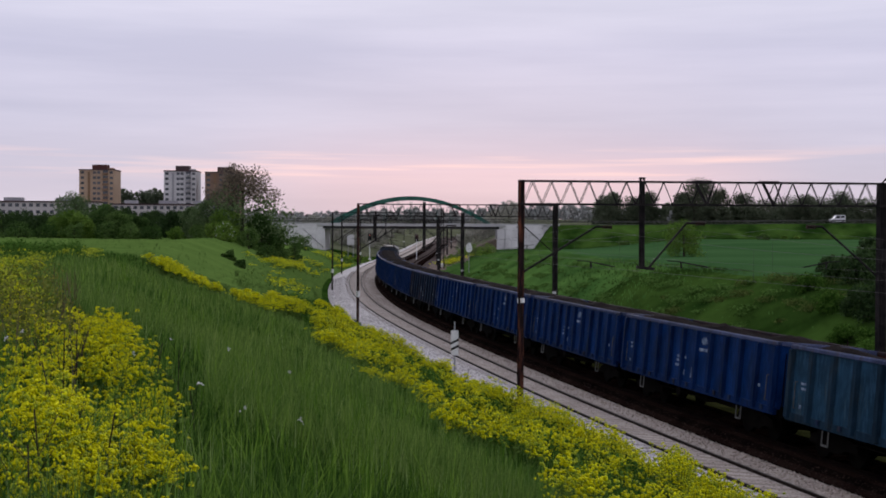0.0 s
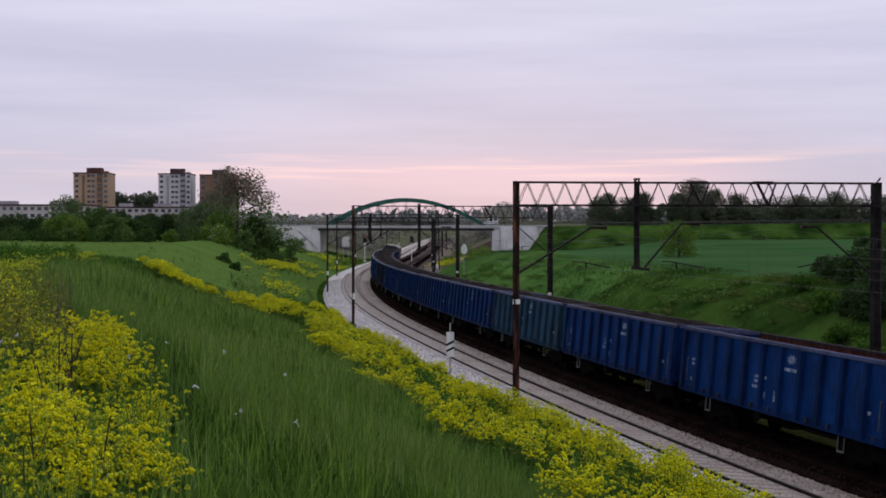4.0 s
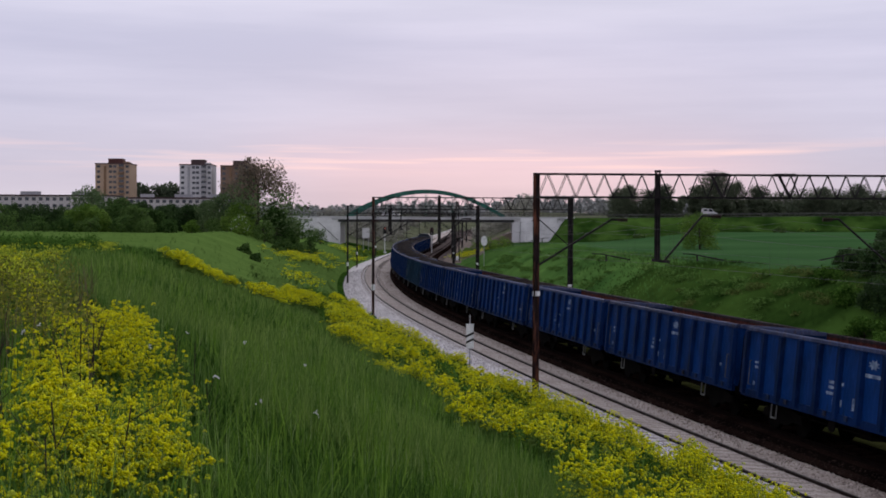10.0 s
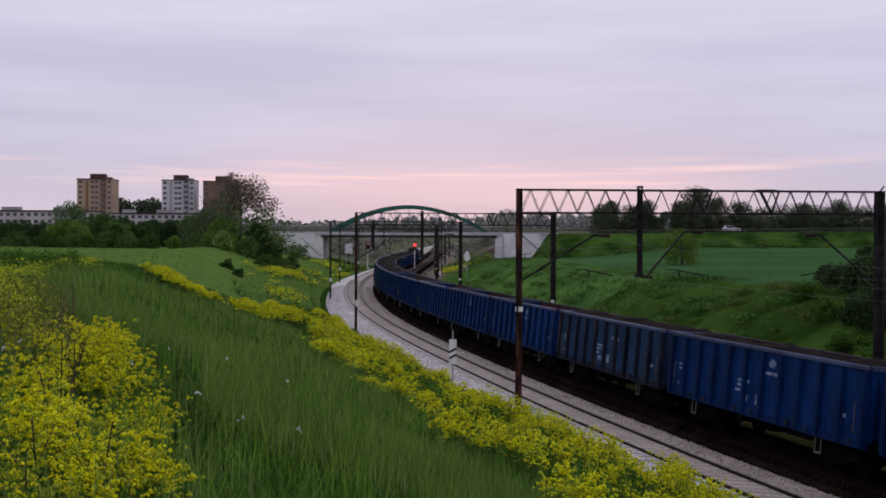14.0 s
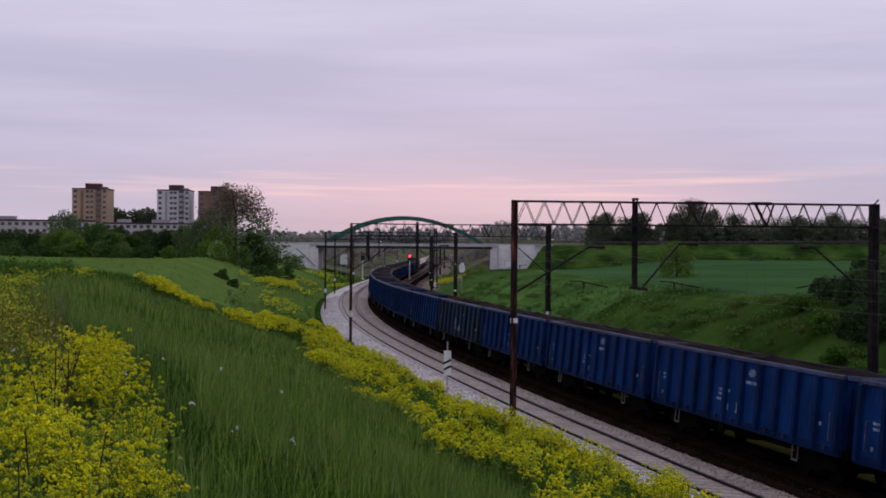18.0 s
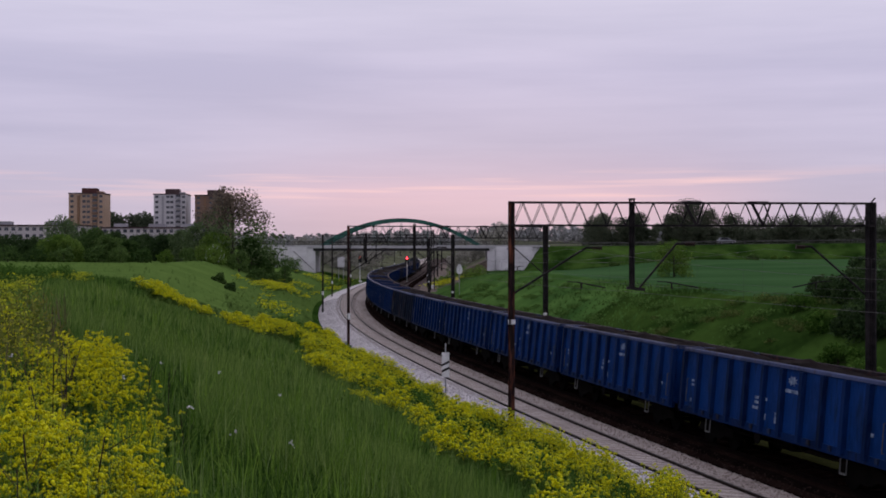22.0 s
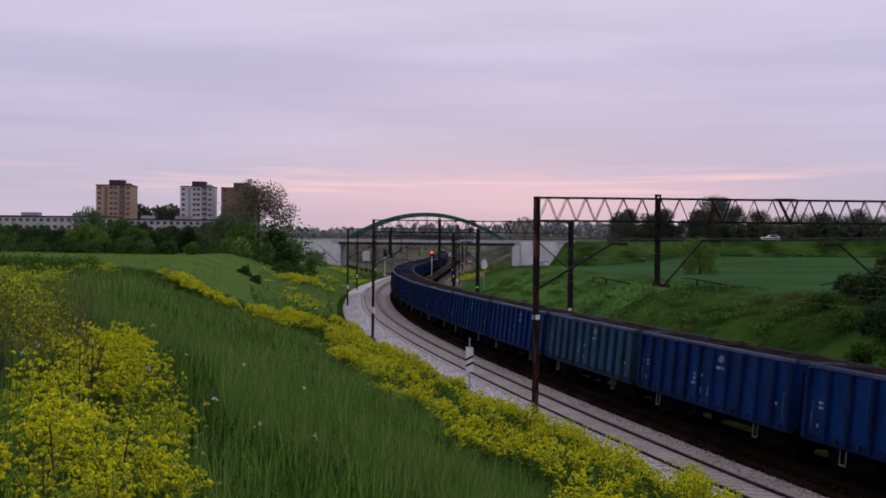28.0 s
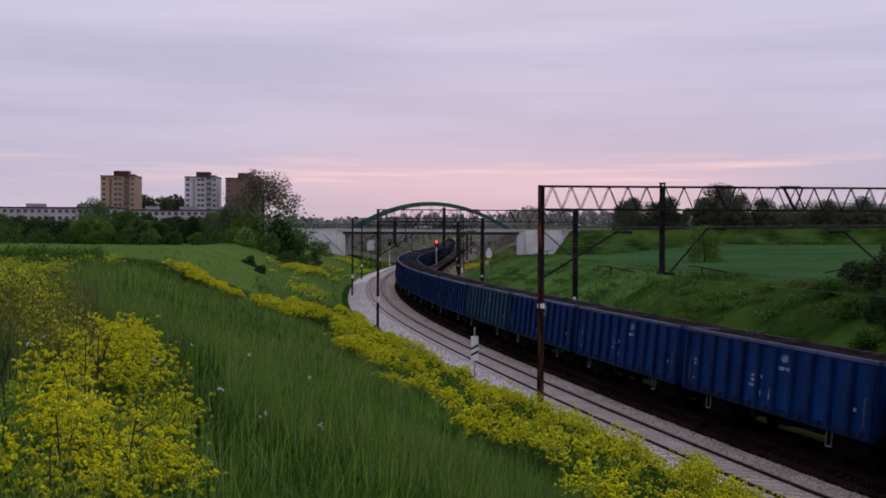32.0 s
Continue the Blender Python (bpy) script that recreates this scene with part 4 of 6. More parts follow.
# ---------- road bridge ----------
def make_bridge():
    b = thing("road_bridge", "road bridge with a green steel arch and pale abutments over the railway", "bridge", kind="structure")
    z0 = 8.05
    x0, x1 = GAP_X
    yn, yf = ROAD_Y - 6.6, ROAD_Y + 6.6
    part("deck_slab", MB().box(((x0 + x1) / 2, ROAD_Y, z0 - 0.3), (x1 - x0 + 4, 13.2, 0.5)), "deck", b)
    for y in (yn + 0.4, yf - 0.4):
        part("girder", MB().box(((x0 + x1) / 2, y, z0 - 0.85), (x1 - x0 + 1.0, 0.5, 0.62)), "girder", b, "dark steel edge girder")
        part("kerb_beam", MB().box(((x0 + x1) / 2, y, z0 + 0.0), (x1 - x0 + 30, 0.5, 0.36)), "deck", b)
    for q in range(9):
        x = x0 + (x1 - x0) * (q + 0.5) / 9
        part("cross_beam", MB().box((x, ROAD_Y, z0 - 0.75), (0.4, 12.0, 0.45)), "girder", b)
    # arches
    a0, a1, rise = x0 + 1.4, x1 - 1.8, 6.2
    n = 28

    def az(t):
        return z0 + 0.1 + rise * (1 - (2 * t - 1) ** 2)

    for y in (yn + 0.9, yf - 0.9):
        m = MB()
        pts = [(a0 + (a1 - a0) * t, y, az(t)) for t in np.linspace(0, 1, n)]
        for p, q in zip(pts[:-1], pts[1:]):
            m.bar(p, q, 0.55, 0.7)
        arch = part("arch_rib", m, "arch", b, "green painted arch rib")
        for t in np.linspace(0, 1, 13)[1:-1]:
            x = a0 + (a1 - a0) * t
            part("hanger", MB().bar((x, y, z0), (x, y, az(t)), 0.1, n=6), "arch", arch)
    for t in (0.3, 0.42, 0.58, 0.7):
        x = a0 + (a1 - a0) * t
        part("wind_brace", MB().bar((x, yn + 0.9, az(t)), (x, yf - 0.9, az(t)), 0.4), "arch", b)
    # abutments with wing walls
    for x, sg in ((x0, -1), (x1, 1)):
        part("abutment_wall", MB().box((x + sg * 1.0, ROAD_Y, 3.4), (2.0, 12.6, 8.3)), "concrete", b, "pale concrete abutment")
        k = [(x + sg * 2.02, -0.5), (x + sg * 12.6, 0.5), (x + sg * 10.6, z0 - 0.15), (x + sg * 2.02, z0 - 0.15)]
        part("wing_wall", MB().prism(k if sg > 0 else k[::-1], yn + 0.1, yn + 0.6, 1), "concrete", b, "pale concrete wing wall")
        part("approach_fill", MB().box((x + sg * 7.6, ROAD_Y, 3.5), (11.2, 11.8, 8.9)), "concrete", b)
        part("bearing_shelf", MB().box((x + sg * 0.2, ROAD_Y, z0 - 1.25), (0.9, 12.0, 0.2)), "concrete", b)
    part("wing_joint", MB().bar((x0 - 5.2, yn + 0.06, 6.8), (x0 - 0.4, yn + 0.06, 2.4), 0.16, 0.1), "girder", b, "dark slanting joint")
    part("earth_slope", MB().prism([(x1 - 12.5, -0.9), (x1 + 0.3, -0.9), (x1 + 0.3, 4.6)], ROAD_Y - 6, ROAD_Y + 22, 1), "earth", b, "bare brown earth slope under the deck")
    for y in (yn + 0.15, yf - 0.15):
        for x in np.arange(x0 - 14, x1 + 14.1, 2.5):
            part("railing_post", MB().bar((x, y, z0 + 0.1), (x, y, z0 + 1.2), 0.08), "dullrail", b)
        for z in (0.45, 0.8, 1.2):
            part("railing_bar", MB().bar((x0 - 14, y, z0 + z), (x1 + 14, y, z0 + z), 0.07), "dullrail", b)
    part("drain_pipe", MB().bar((x1 + 1.9, yn - 0.1, z0 - 1), (x1 + 1.9, yn - 0.1, 1.5), 0.16, n=8), "barrier", b)


make_bridge()


def make_road():
    xs = np.concatenate([np.linspace(-900, -60, 22), np.linspace(-50, 150, 41), np.linspace(170, 900, 20)])
    rows = []
    for x in xs:
        z = float(road_z(x))
        rows.append([(x, ROAD_Y - 5.2, z - 0.0), (x, ROAD_Y, z + 0.06), (x, ROAD_Y + 5.2, z)])
    v = np.array(rows).reshape(-1, 3)
    i = (np.arange(len(xs) - 1)[:, None] * 3 + np.arange(2)[None]).ravel()
    f = np.stack([i, i + 3, i + 4, i + 1], 1)
    ob = new("road", soup("road", v, f, "asphalt"))
    tagged(ob, "asphalt road on an embankment leading to the bridge", "road", kind="structure")
    for nm, xa, xb in (("guard_rail", 24, 260), ("guard_rail", -180, -44)):
        g = thing(nm, "grey steel guard rail along the road", "guard rail", "guard rails", "structure")
        m = MB()
        st = np.arange(xa, xb, 8.0)
        for a in st:
            m.bar((a, ROAD_Y - 5.7, float(road_z(a)) + 0.65), (a + 8, ROAD_Y - 5.7, float(road_z(a + 8)) + 0.65), 0.05, 0.26)
            part("post", MB().bar((a, ROAD_Y - 5.6, float(road_z(a)) - 0.3), (a, ROAD_Y - 5.6, float(road_z(a)) + 0.7), 0.1), "dullrail", g)
        part("beam", m, "dullrail", g)


make_road()


# ---------- far buildings ----------
def tower(x, y, w, d, h, floors, wall, wall2, roof, label, rz=0.0, cols=3):
    z = float(height(x, y)) - 1
    b = thing("tower_block", label, "apartment building", "tower blocks", at=pose(x, y, z, 0, 0, rz))
    part("wall", MB().box((0, 0, h / 2), (w, d, h)), wall, b)
    part("stair_bay", MB().box((-w * 0.22, -d / 2 - 0.15, h / 2 - 0.3), (w * 0.06, 0.5, h - 1.2)), wall2, b)
    part("side_bay", MB().box((-w / 2 + w * 0.13, -d / 2 - 0.1, h / 2 - 0.5), (w * 0.24, 0.4, h - 1.6)), wall, b)
    part("roof", MB().box((0, 0, h + 0.2), (w + 0.4, d + 0.4, 0.5)), "roofdark", b)
    part("plant_room", MB().box((0.02 * w, 0, h + 1.6), (w * 0.42, d * 0.4, 2.6)), roof, b)
    part("parapet", MB().box((w * 0.3, 0, h + 0.9), (w * 0.2, d * 0.3, 1.0)), wall2, b)
    win = MB().box((0, 0, 0), (1.5, 0.12, 1.2)).mesh("window")
    bal = MB().box((0, -0.5, -0.35), (2.6, 1.0, 0.8)).mesh("balcony")
    recess = MB().box((0, 0, 0), (2.4, 0.14, 1.5)).mesh("balcony_door")
    fh = h / floors
    for f in range(floors):
        zz = fh * (f + 0.55)
        for c in range(cols):
            xx = w * (-0.06 + 0.12 * c) if c < 2 else w * 0.42
            part("window", win, "glass", b, at=pose(xx, -d / 2 - 0.02, zz))
        part("window", win, "glass", b, at=pose(-w * 0.4, -d / 2 - 0.32, zz))
        o = part("balcony", bal, wall if f % 3 else wall2, b, at=pose(w * 0.25, -d / 2, zz - 0.2))
        part("balcony_door", recess, "glass", o, at=pose(0, -0.02, 0.5))


tower(-172.2, 603, 16.6, 15, 27.6, 11, "ochre", "ochre_dark", "roofred", "ochre tower block with dark window rows and a red roof box", 3)
tower(-133.6, 610, 15.6, 15, 27.6, 11, "pale", "pale_dark", "roofdark", "pale grey tower block with balconies", 3)
tower(-111.5, 603, 17.0, 15, 26.8, 11, "brownwall", "ochre_dark", "roofdark", "brown tower block half behind a tree", 3)


def slab_block(x, y, w, h, floors, label, rz=0):
    z = float(height(x, y)) - 1
    b = thing("slab_block", label, "apartment building", "slab blocks", at=pose(x, y, z, 0, 0, rz))
    part("wall", MB().box((0, 0, h / 2), (w, 11, h)), "slabwall", b)
    part("roof", MB().box((0, 0, h + 0.2), (w + 0.6, 11.6, 0.6)), "roofdark", b)
    for q in range(3):
        part("roof_vent", MB().box((-w * 0.35 + q * w * 0.33, 0, h + 1.1), (5.0 + 2 * q, 5, 1.6)), "pale_dark", b)
    win = MB().box((0, 0, 0), (1.5, 0.12, 1.3)).mesh("window")
    n = int(w / 2.7)
    for f in range(floors):
        for c in range(n):
            part("window", win, "glass", b, at=pose(-w / 2 + w * (c + 0.5) / n, -5.52, h * (f + 0.55) / floors))


slab_block(-178, 505, 66, 11.0, 4, "long pale four-storey slab block with a flat roof", 4)
slab_block(-119, 520, 46, 10.4, 4, "pale slab block between the tower blocks", 4)


def house(x, y, w, h, lab, roof="roofred"):
    z = float(height(x, y)) - 0.5
    b = thing("house", lab, "house", "far houses", at=pose(x, y, z, 0, 0, random.uniform(-20, 20)))
    part("wall", MB().box((0, 0, h / 2), (w, w * 0.8, h)), "pale", b)
    part("roof", MB().prism([(-w * 0.58, h), (w * 0.58, h), (0, h + w * 0.42)], -w * 0.45, w * 0.45, 1), roof, b)
    for sx in (-0.25, 0.25):
        part("window", MB().box((sx * w, -w * 0.4 - 0.02, h * 0.55), (1.2, 0.1, 1.3)), "glass", b)


random.seed(4)
for x, y, w, h in ((-172, 1350, 11, 6), (-160, 1360, 10, 5), (-181, 1370, 11, 7), (-150, 1350, 9, 6), (-140, 1340, 9, 5), (-166, 1330, 9, 5)):
    house(x, y, w, h, "far pale house with a dark pitched roof", "roofdark")


# ---------- trees and bushes ----------
def leaf_cloud(centres, radii, n, size, rng, squash=0.8, hollow=0.3):
    """Small leaf clumps, as bent quads, filling a set of uneven clumps."""
    w = np.array([r ** 2 for r in radii])
    pick = rng.choice(len(radii), n, p=w / w.sum())
    d = rng.normal(size=(n, 3))
    d /= np.linalg.norm(d, axis=1)[:, None]
    r = (hollow + (1 - hollow) * rng.random(n) ** 0.6) * np.array(radii)[pick] * rng.uniform(0.8, 1.15, n)
    p = np.array(centres)[pick] + d * r[:, None] * np.array([1, 1, squash])
    a = rng.normal(size=(n, 3))
    a /= np.linalg.norm(a, axis=1)[:, None]
    b = np.cross(a, rng.normal(size=(n, 3)))
    b /= np.linalg.norm(b, axis=1)[:, None]
    s = rng.uniform(0.5, 1.3, n)[:, None] * size
    v = np.stack([p - a * s, p + b * s * 0.6, p + a * s, p - b * s * 0.6], 1)
    v[:, 2] += np.cross(a, b) * s * 0.3
    return v.reshape(-1, 3), np.arange(4 * n).reshape(n, 4)


def tree(x, y, h, w, label, seed, leaf="leaf", n=2600, size=0.2, bare=0.0, name="tree", group="trees", base=0.15, lobes=14):
    rng = np.random.default_rng(seed)
    z = float(height(x, y)) - 0.15
    t = thing(name, label, "tree" if name == "tree" else "bush", group, at=pose(x, y, z))
    trunk = MB()
    lean = rng.normal(0, 0.04 * h, 2)
    pts = [Vector((lean[0] * f * f, lean[1] * f * f, h * 0.8 * f)) for f in np.linspace(0, 1, 6)]
    rad = [0.028 * h * (1 - 0.85 * f) + 0.02 for f in np.linspace(0, 1, 6)]
    i0 = 0
    for k, (p, r) in enumerate(zip(pts, rad)):
        for q in range(7):
            a = 2 * math.pi * q / 7
            trunk.v.append((p.x + r * math.cos(a), p.y + r * math.sin(a), p.z))
        if k:
            for q in range(7):
                trunk.face((i0 + q, i0 + (q + 1) % 7, i0 + 7 + (q + 1) % 7, i0 + 7 + q))
            i0 += 7
    part("trunk", trunk, "bark", t)
    cs, rs = [], []
    for k in range(lobes):
        f = base + (0.95 - base) * (k + 0.5) / lobes
        wid = w * 0.5 * math.sin(math.pi * min(0.96, 0.2 + 0.75 * f)) ** 0.7
        a = k * 2.4 + rng.uniform(-0.5, 0.5)
        rr = wid * rng.uniform(0.35, 0.8)
        c = (math.cos(a) * rr + lean[0] * f, math.sin(a) * rr + lean[1] * f, h * f)
        cs.append(c)
        rs.append(max(0.2 * w * rng.uniform(0.7, 1.25), 0.12))
        zf = min(f * 0.75, 0.75)
        st = Vector((lean[0] * (zf / 0.8) ** 2, lean[1] * (zf / 0.8) ** 2, h * zf))
        part("limb", MB().bar(st, c, 0.012 * h + 0.01, n=5), "bark", t)
    low = [k for k in range(lobes) if not bare or cs[k][2] < 0.6 * h]
    v, f = leaf_cloud([cs[k] for k in low], [rs[k] for k in low], n, size, rng)
    part("crown", soup("crown", v, f, leaf), leaf, t)
    if bare:
        top = [(c[0] * 1.05, c[1] * 1.05, c[2] + 0.05 * h) for c in cs if c[2] > 0.55 * h]
        v, f = leaf_cloud(top, [w * 0.16] * len(top), int(n * bare), size * 0.8, rng)
        part("upper_crown", soup("upper_crown", v, f, "leaf_brown"), "leaf_brown", t, "sparse brownish upper foliage")
        for c in top:
            for q in range(4):
                e = (c[0] + rng.uniform(-0.12, 0.12) * w, c[1] + rng.uniform(-0.12, 0.12) * w, c[2] + rng.uniform(0, 0.1) * h)
                part("twig", MB().bar((c[0] * 0.8, c[1] * 0.8, c[2] - 0.06 * h), e, 0.05, n=4), "bark", t)
    return t


def px_x(px, y):
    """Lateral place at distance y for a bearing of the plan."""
    return (px - 784) / 2200 * y


# the thicket by the meadow's far edge; big sparse tree among it
tree(px_x(408, 168), 168, 9.8, 13.0, "large tree with a sparse brownish feathery top", 11, "leaf_grey", n=4200, bare=1.2, base=0.05, lobes=26, size=0.2)
LEFT = [(442, 166, 5.4, 5.4, "leaf"), (468, 172, 4.4, 4.4, "leaf"), (352, 170, 5.6, 6.0, "leaf_grey"), (318, 178, 4.8, 5.0, "leaf_grey"), (285, 182, 4.0, 5.6, "leaf_dark"), (238, 176, 3.6, 4.4, "leaf_dark"),
        (205, 180, 4.5, 5.0, "leaf_dark"), (150, 180, 5.0, 5.6, "leaf"), (112, 174, 6.6, 7.6, "leaf_grey"), (100, 162, 3.7, 4.8, "leaf_light"), (122, 161, 3.2, 4.0, "leaf_light"), (78, 162, 2.8, 3.4, "leaf_light"), (60, 180, 3.4, 6.0, "leaf_dark"), (22, 178, 3.6, 6.4, "leaf_dark"),
        (-20, 176, 3.8, 6.0, "leaf_dark"), (-60, 178, 4.2, 6.0, "leaf"), (258, 190, 4.2, 5.0, "leaf_dark"), (300, 192, 4.0, 5.4, "leaf"), (5, 192, 3.4, 7.0, "leaf_dark"), (168, 165, 4.7, 6.0, "leaf"), (190, 163, 3.6, 4.4, "leaf"), (380, 164, 4.0, 5.0, "leaf_light"), (225, 168, 3.2, 4.0, "leaf")]
for k, (px, y, h, w, lf) in enumerate(LEFT):
    tree(px_x(px, y), y, h * 0.95, w, {"leaf": "dense green tree in a thicket behind the meadow", "leaf_dark": "dark green tree in a thicket behind the meadow", "leaf_grey": "grey-green tree in a thicket behind the meadow", "leaf_light": "light green rounded young tree in a thicket"}[lf], 40 + k, lf, 5200, 0.14, lobes=16, base=0.05)
BUSH = [(488, 268, 4.6, 5.5, "leaf"), (468, 272, 5.2, 6, "leaf_grey"), (507, 276, 3.0, 4.5, "leaf_grey"), (420, 158, 2.8, 3.4, "leaf"), (455, 150, 1.8, 3.0, "leaf"), (375, 158, 2.4, 3.0, "leaf_light"), (360, 162, 2.2, 2.8, "leaf_light"), (330, 160, 1.9, 2.8, "leaf"), (290, 160, 1.6, 2.6, "leaf_light"), (480, 160, 1.6, 2.6, "leaf"),
        (500, 180, 2.6, 3.0, "leaf"), (520, 262, 3.2, 4.2, "leaf"), (505, 285, 2.6, 4.6, "leaf"), (385, 118, 0.9, 1.6, "leaf"), (405, 112, 0.7, 1.3, "leaf"), (250, 160, 1.8, 3.0, "leaf"), (60, 158, 1.8, 4, "leaf"), (10, 155, 2.0, 4, "leaf"),
        (110, 158, 1.9, 3.6, "leaf"), (165, 160, 2.1, 3.6, "leaf"), (210, 160, 1.9, 3.2, "leaf"), (-40, 156, 2.4, 4.2, "leaf")]
for k, (px, y, h, w, lf) in enumerate(BUSH):
    tree(px_x(px, y), y, h, w, "low leafy bush on the grassy bank", 80 + k, lf, 900, 0.14, name="bush", group="bushes", base=0.12, lobes=9)

def blossom_bush(x, y, h, w):
    t = tree(x, y, h, w, "leafy bush with flat whitish blossom heads", 99, "leaf_light", 1500, 0.13, name="bush", group="bushes", base=0.15, lobes=12)
    rng = np.random.default_rng(98)
    d = rng.normal(size=(60, 3))
    d /= np.linalg.norm(d, axis=1)[:, None]
    d[:, 1] = -np.abs(d[:, 1])
    p = np.array([0, 0, h * 0.55]) + d * np.array([w * 0.45, w * 0.45, h * 0.48])
    q = np.repeat(p[:30], 6, 0) + rng.normal(0, 0.05, (180, 3))
    part("blossom", soup("blossom", *octa(q, np.full(180, 0.035), rng, 0.5), "white_bloom"), "white_bloom", t, "whitish blossom heads")


blossom_bush(px_x(376, 155), 155, 2.5, 2.8)

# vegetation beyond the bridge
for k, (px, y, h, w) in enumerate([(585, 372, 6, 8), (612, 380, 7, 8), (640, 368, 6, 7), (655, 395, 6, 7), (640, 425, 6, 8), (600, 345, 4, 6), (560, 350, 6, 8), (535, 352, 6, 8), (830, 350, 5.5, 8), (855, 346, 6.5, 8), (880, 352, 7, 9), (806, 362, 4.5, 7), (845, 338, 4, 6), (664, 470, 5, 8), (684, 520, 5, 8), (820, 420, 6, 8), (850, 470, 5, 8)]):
    tree(px_x(px, y), y, h, w, "dull green tree beyond the road bridge, paled by painted haze", 210 + k, "scrub", 1800, 0.26, group="trees beyond the bridge", base=0.05, lobes=12)

# right bank and field
tree(px_x(1190, 118), 118, 3.3, 4.2, "young yellow-green tree on the bank's crest", 120, "leaf_light", 5200, 0.085, base=0.1, lobes=20)
for k, (px, y, h, w) in enumerate([(1558, 66, 2.7, 3.6), (1505, 70, 1.9, 2.8), (1600, 70, 3.6, 4.0), (1470, 74, 1.3, 2.4), (1535, 61, 2.0, 2.6), (1570, 60, 2.5, 3.2), (1502, 63, 1.4, 2.2), (1448, 80, 1.0, 2.0), (1520, 75, 2.4, 2.0)]):
    tree(px_x(px, y), y, h, w, "dense dark green bush on the cutting slope", 130 + k, "leaf_dark", 2300, 0.1, name="bush", group="bushes", base=0.08, lobes=22)
for k, (px, y, h, w) in enumerate([(1420, 72, 0.9, 2.4), (1450, 66, 1.1, 2.6), (1480, 60, 1.0, 2.4), (1520, 56, 1.2, 2.8), (1550, 54, 1.0, 2.6)]):
    tree(px_x(px, y), y, h, w, "low spreading shrub on the cutting slope", 300 + k, "weed", 1800, 0.08, name="bush", group="bushes", base=0.1, lobes=8)
for k, (px, y, h, w) in enumerate([(1330, 262, 1.2, 3.0), (1085, 282, 1.0, 3), (1368, 284, 0.8, 1.7), (1388, 284, 0.8, 1.5), (820, 262, 2.6, 5.0), (800, 275, 2.2, 5), (845, 255, 2.0, 4.5), (780, 288, 1.6, 4), (590, 262, 1.6, 4.0), (620, 270, 1.5, 4)]):
    tree(px_x(px, y), y, h, w, "low bush near the road bridge", 150 + k, "leaf_light" if k > 1 else "leaf", 700, 0.16, name="bush", group="bushes", base=0.12, lobes=8)
RIGHT = [(1050, 338, 8.6, 6.0), (1064, 342, 9.6, 5), (1104, 338, 8.4, 6.5), (1124, 335, 10.6, 7.5), (1186, 338, 10.0, 7.5), (1208, 334, 14.4, 9.5), (1226, 340, 13.2, 9), (1248, 338, 11.0, 8),
         (1292, 340, 9.4, 6), (1322, 348, 6.8, 9), (1366, 346, 7.4, 9), (1404, 340, 9.2, 6), (1438, 348, 7.2, 9), (1466, 342, 9.6, 6), (1502, 348, 7.4, 10), (1548, 345, 8.2, 7), (1590, 342, 8.4, 9), (1640, 345, 8, 9)]
for k, (px, y, h, w) in enumerate(RIGHT):
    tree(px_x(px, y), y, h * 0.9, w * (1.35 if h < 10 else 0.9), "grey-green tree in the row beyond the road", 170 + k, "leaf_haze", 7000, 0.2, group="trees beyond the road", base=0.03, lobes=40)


def road_hedge():
    rng = np.random.default_rng(78)
    cs, rs = [], []
    for x in np.arange(px_x(1035, 336), px_x(1680, 336), 1.6):
        y = 336 + rng.uniform(-3, 3)
        z, top = float(height(x, y)), 3.0 + 2.6 * float(smooth(px_x(1035, 336), px_x(1130, 336), x)) + 1.2 * math.sin(x * 0.13) + 1.0 * math.sin(x * 0.41 + 1) + rng.uniform(-0.8, 0.8)
        for q in range(3):
            cs.append((x + rng.uniform(-1, 1), y, z + top * (0.15 + 0.32 * q)))
            rs.append(rng.uniform(1.1, 1.7))
    v, f = leaf_cloud(cs, rs, 34000, 0.34, rng, hollow=0.1)
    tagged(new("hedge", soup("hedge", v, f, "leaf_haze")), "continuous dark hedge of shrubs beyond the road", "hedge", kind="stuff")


road_hedge()


def far_wood():
    rng = np.random.default_rng(77)
    cs, rs = [], []
    for x in np.arange(-330, 330, 3.0):
        for row in range(2):
            y = 760 + 60 * row + rng.uniform(-15, 15)
            xx = x + rng.uniform(-3, 3)
            top = 6.0 + 1.6 * math.sin(x * 0.021) + 1.2 * math.sin(x * 0.09 + 1) + rng.uniform(-1.2, 1.6) + 2 * row
            z = float(height(xx, y))
            for q in range(3):
                cs.append((xx + rng.uniform(-2, 2), y, z + top * (0.3 + 0.3 * q)))
                rs.append(rng.uniform(2.4, 3.6) * (1.0 - 0.2 * q))
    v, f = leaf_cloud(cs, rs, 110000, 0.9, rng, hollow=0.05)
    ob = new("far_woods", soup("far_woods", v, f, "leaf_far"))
    tagged(ob, "grey-green woods along the far horizon, paled in colour for haze", "woods", kind="stuff")
    cs, rs = [], []
    for x in np.arange(-212, -152, 4.0):
        y = 720 + rng.uniform(-10, 10)
        z = float(height(x, y))
        top = 18 + 2.0 * math.sin(x * 0.05) + rng.uniform(-1, 2)
        for q in range(4):
            cs.append((x + rng.uniform(-2, 2), y, z + top * (0.2 + 0.22 * q)))
            rs.append(rng.uniform(4, 6))
    v, f = leaf_cloud(cs, rs, 9000, 1.0, rng, hollow=0.1)
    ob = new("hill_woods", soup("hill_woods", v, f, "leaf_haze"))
    tagged(ob, "dark wooded hill behind the tower blocks", "woods", kind="stuff")


far_wood()


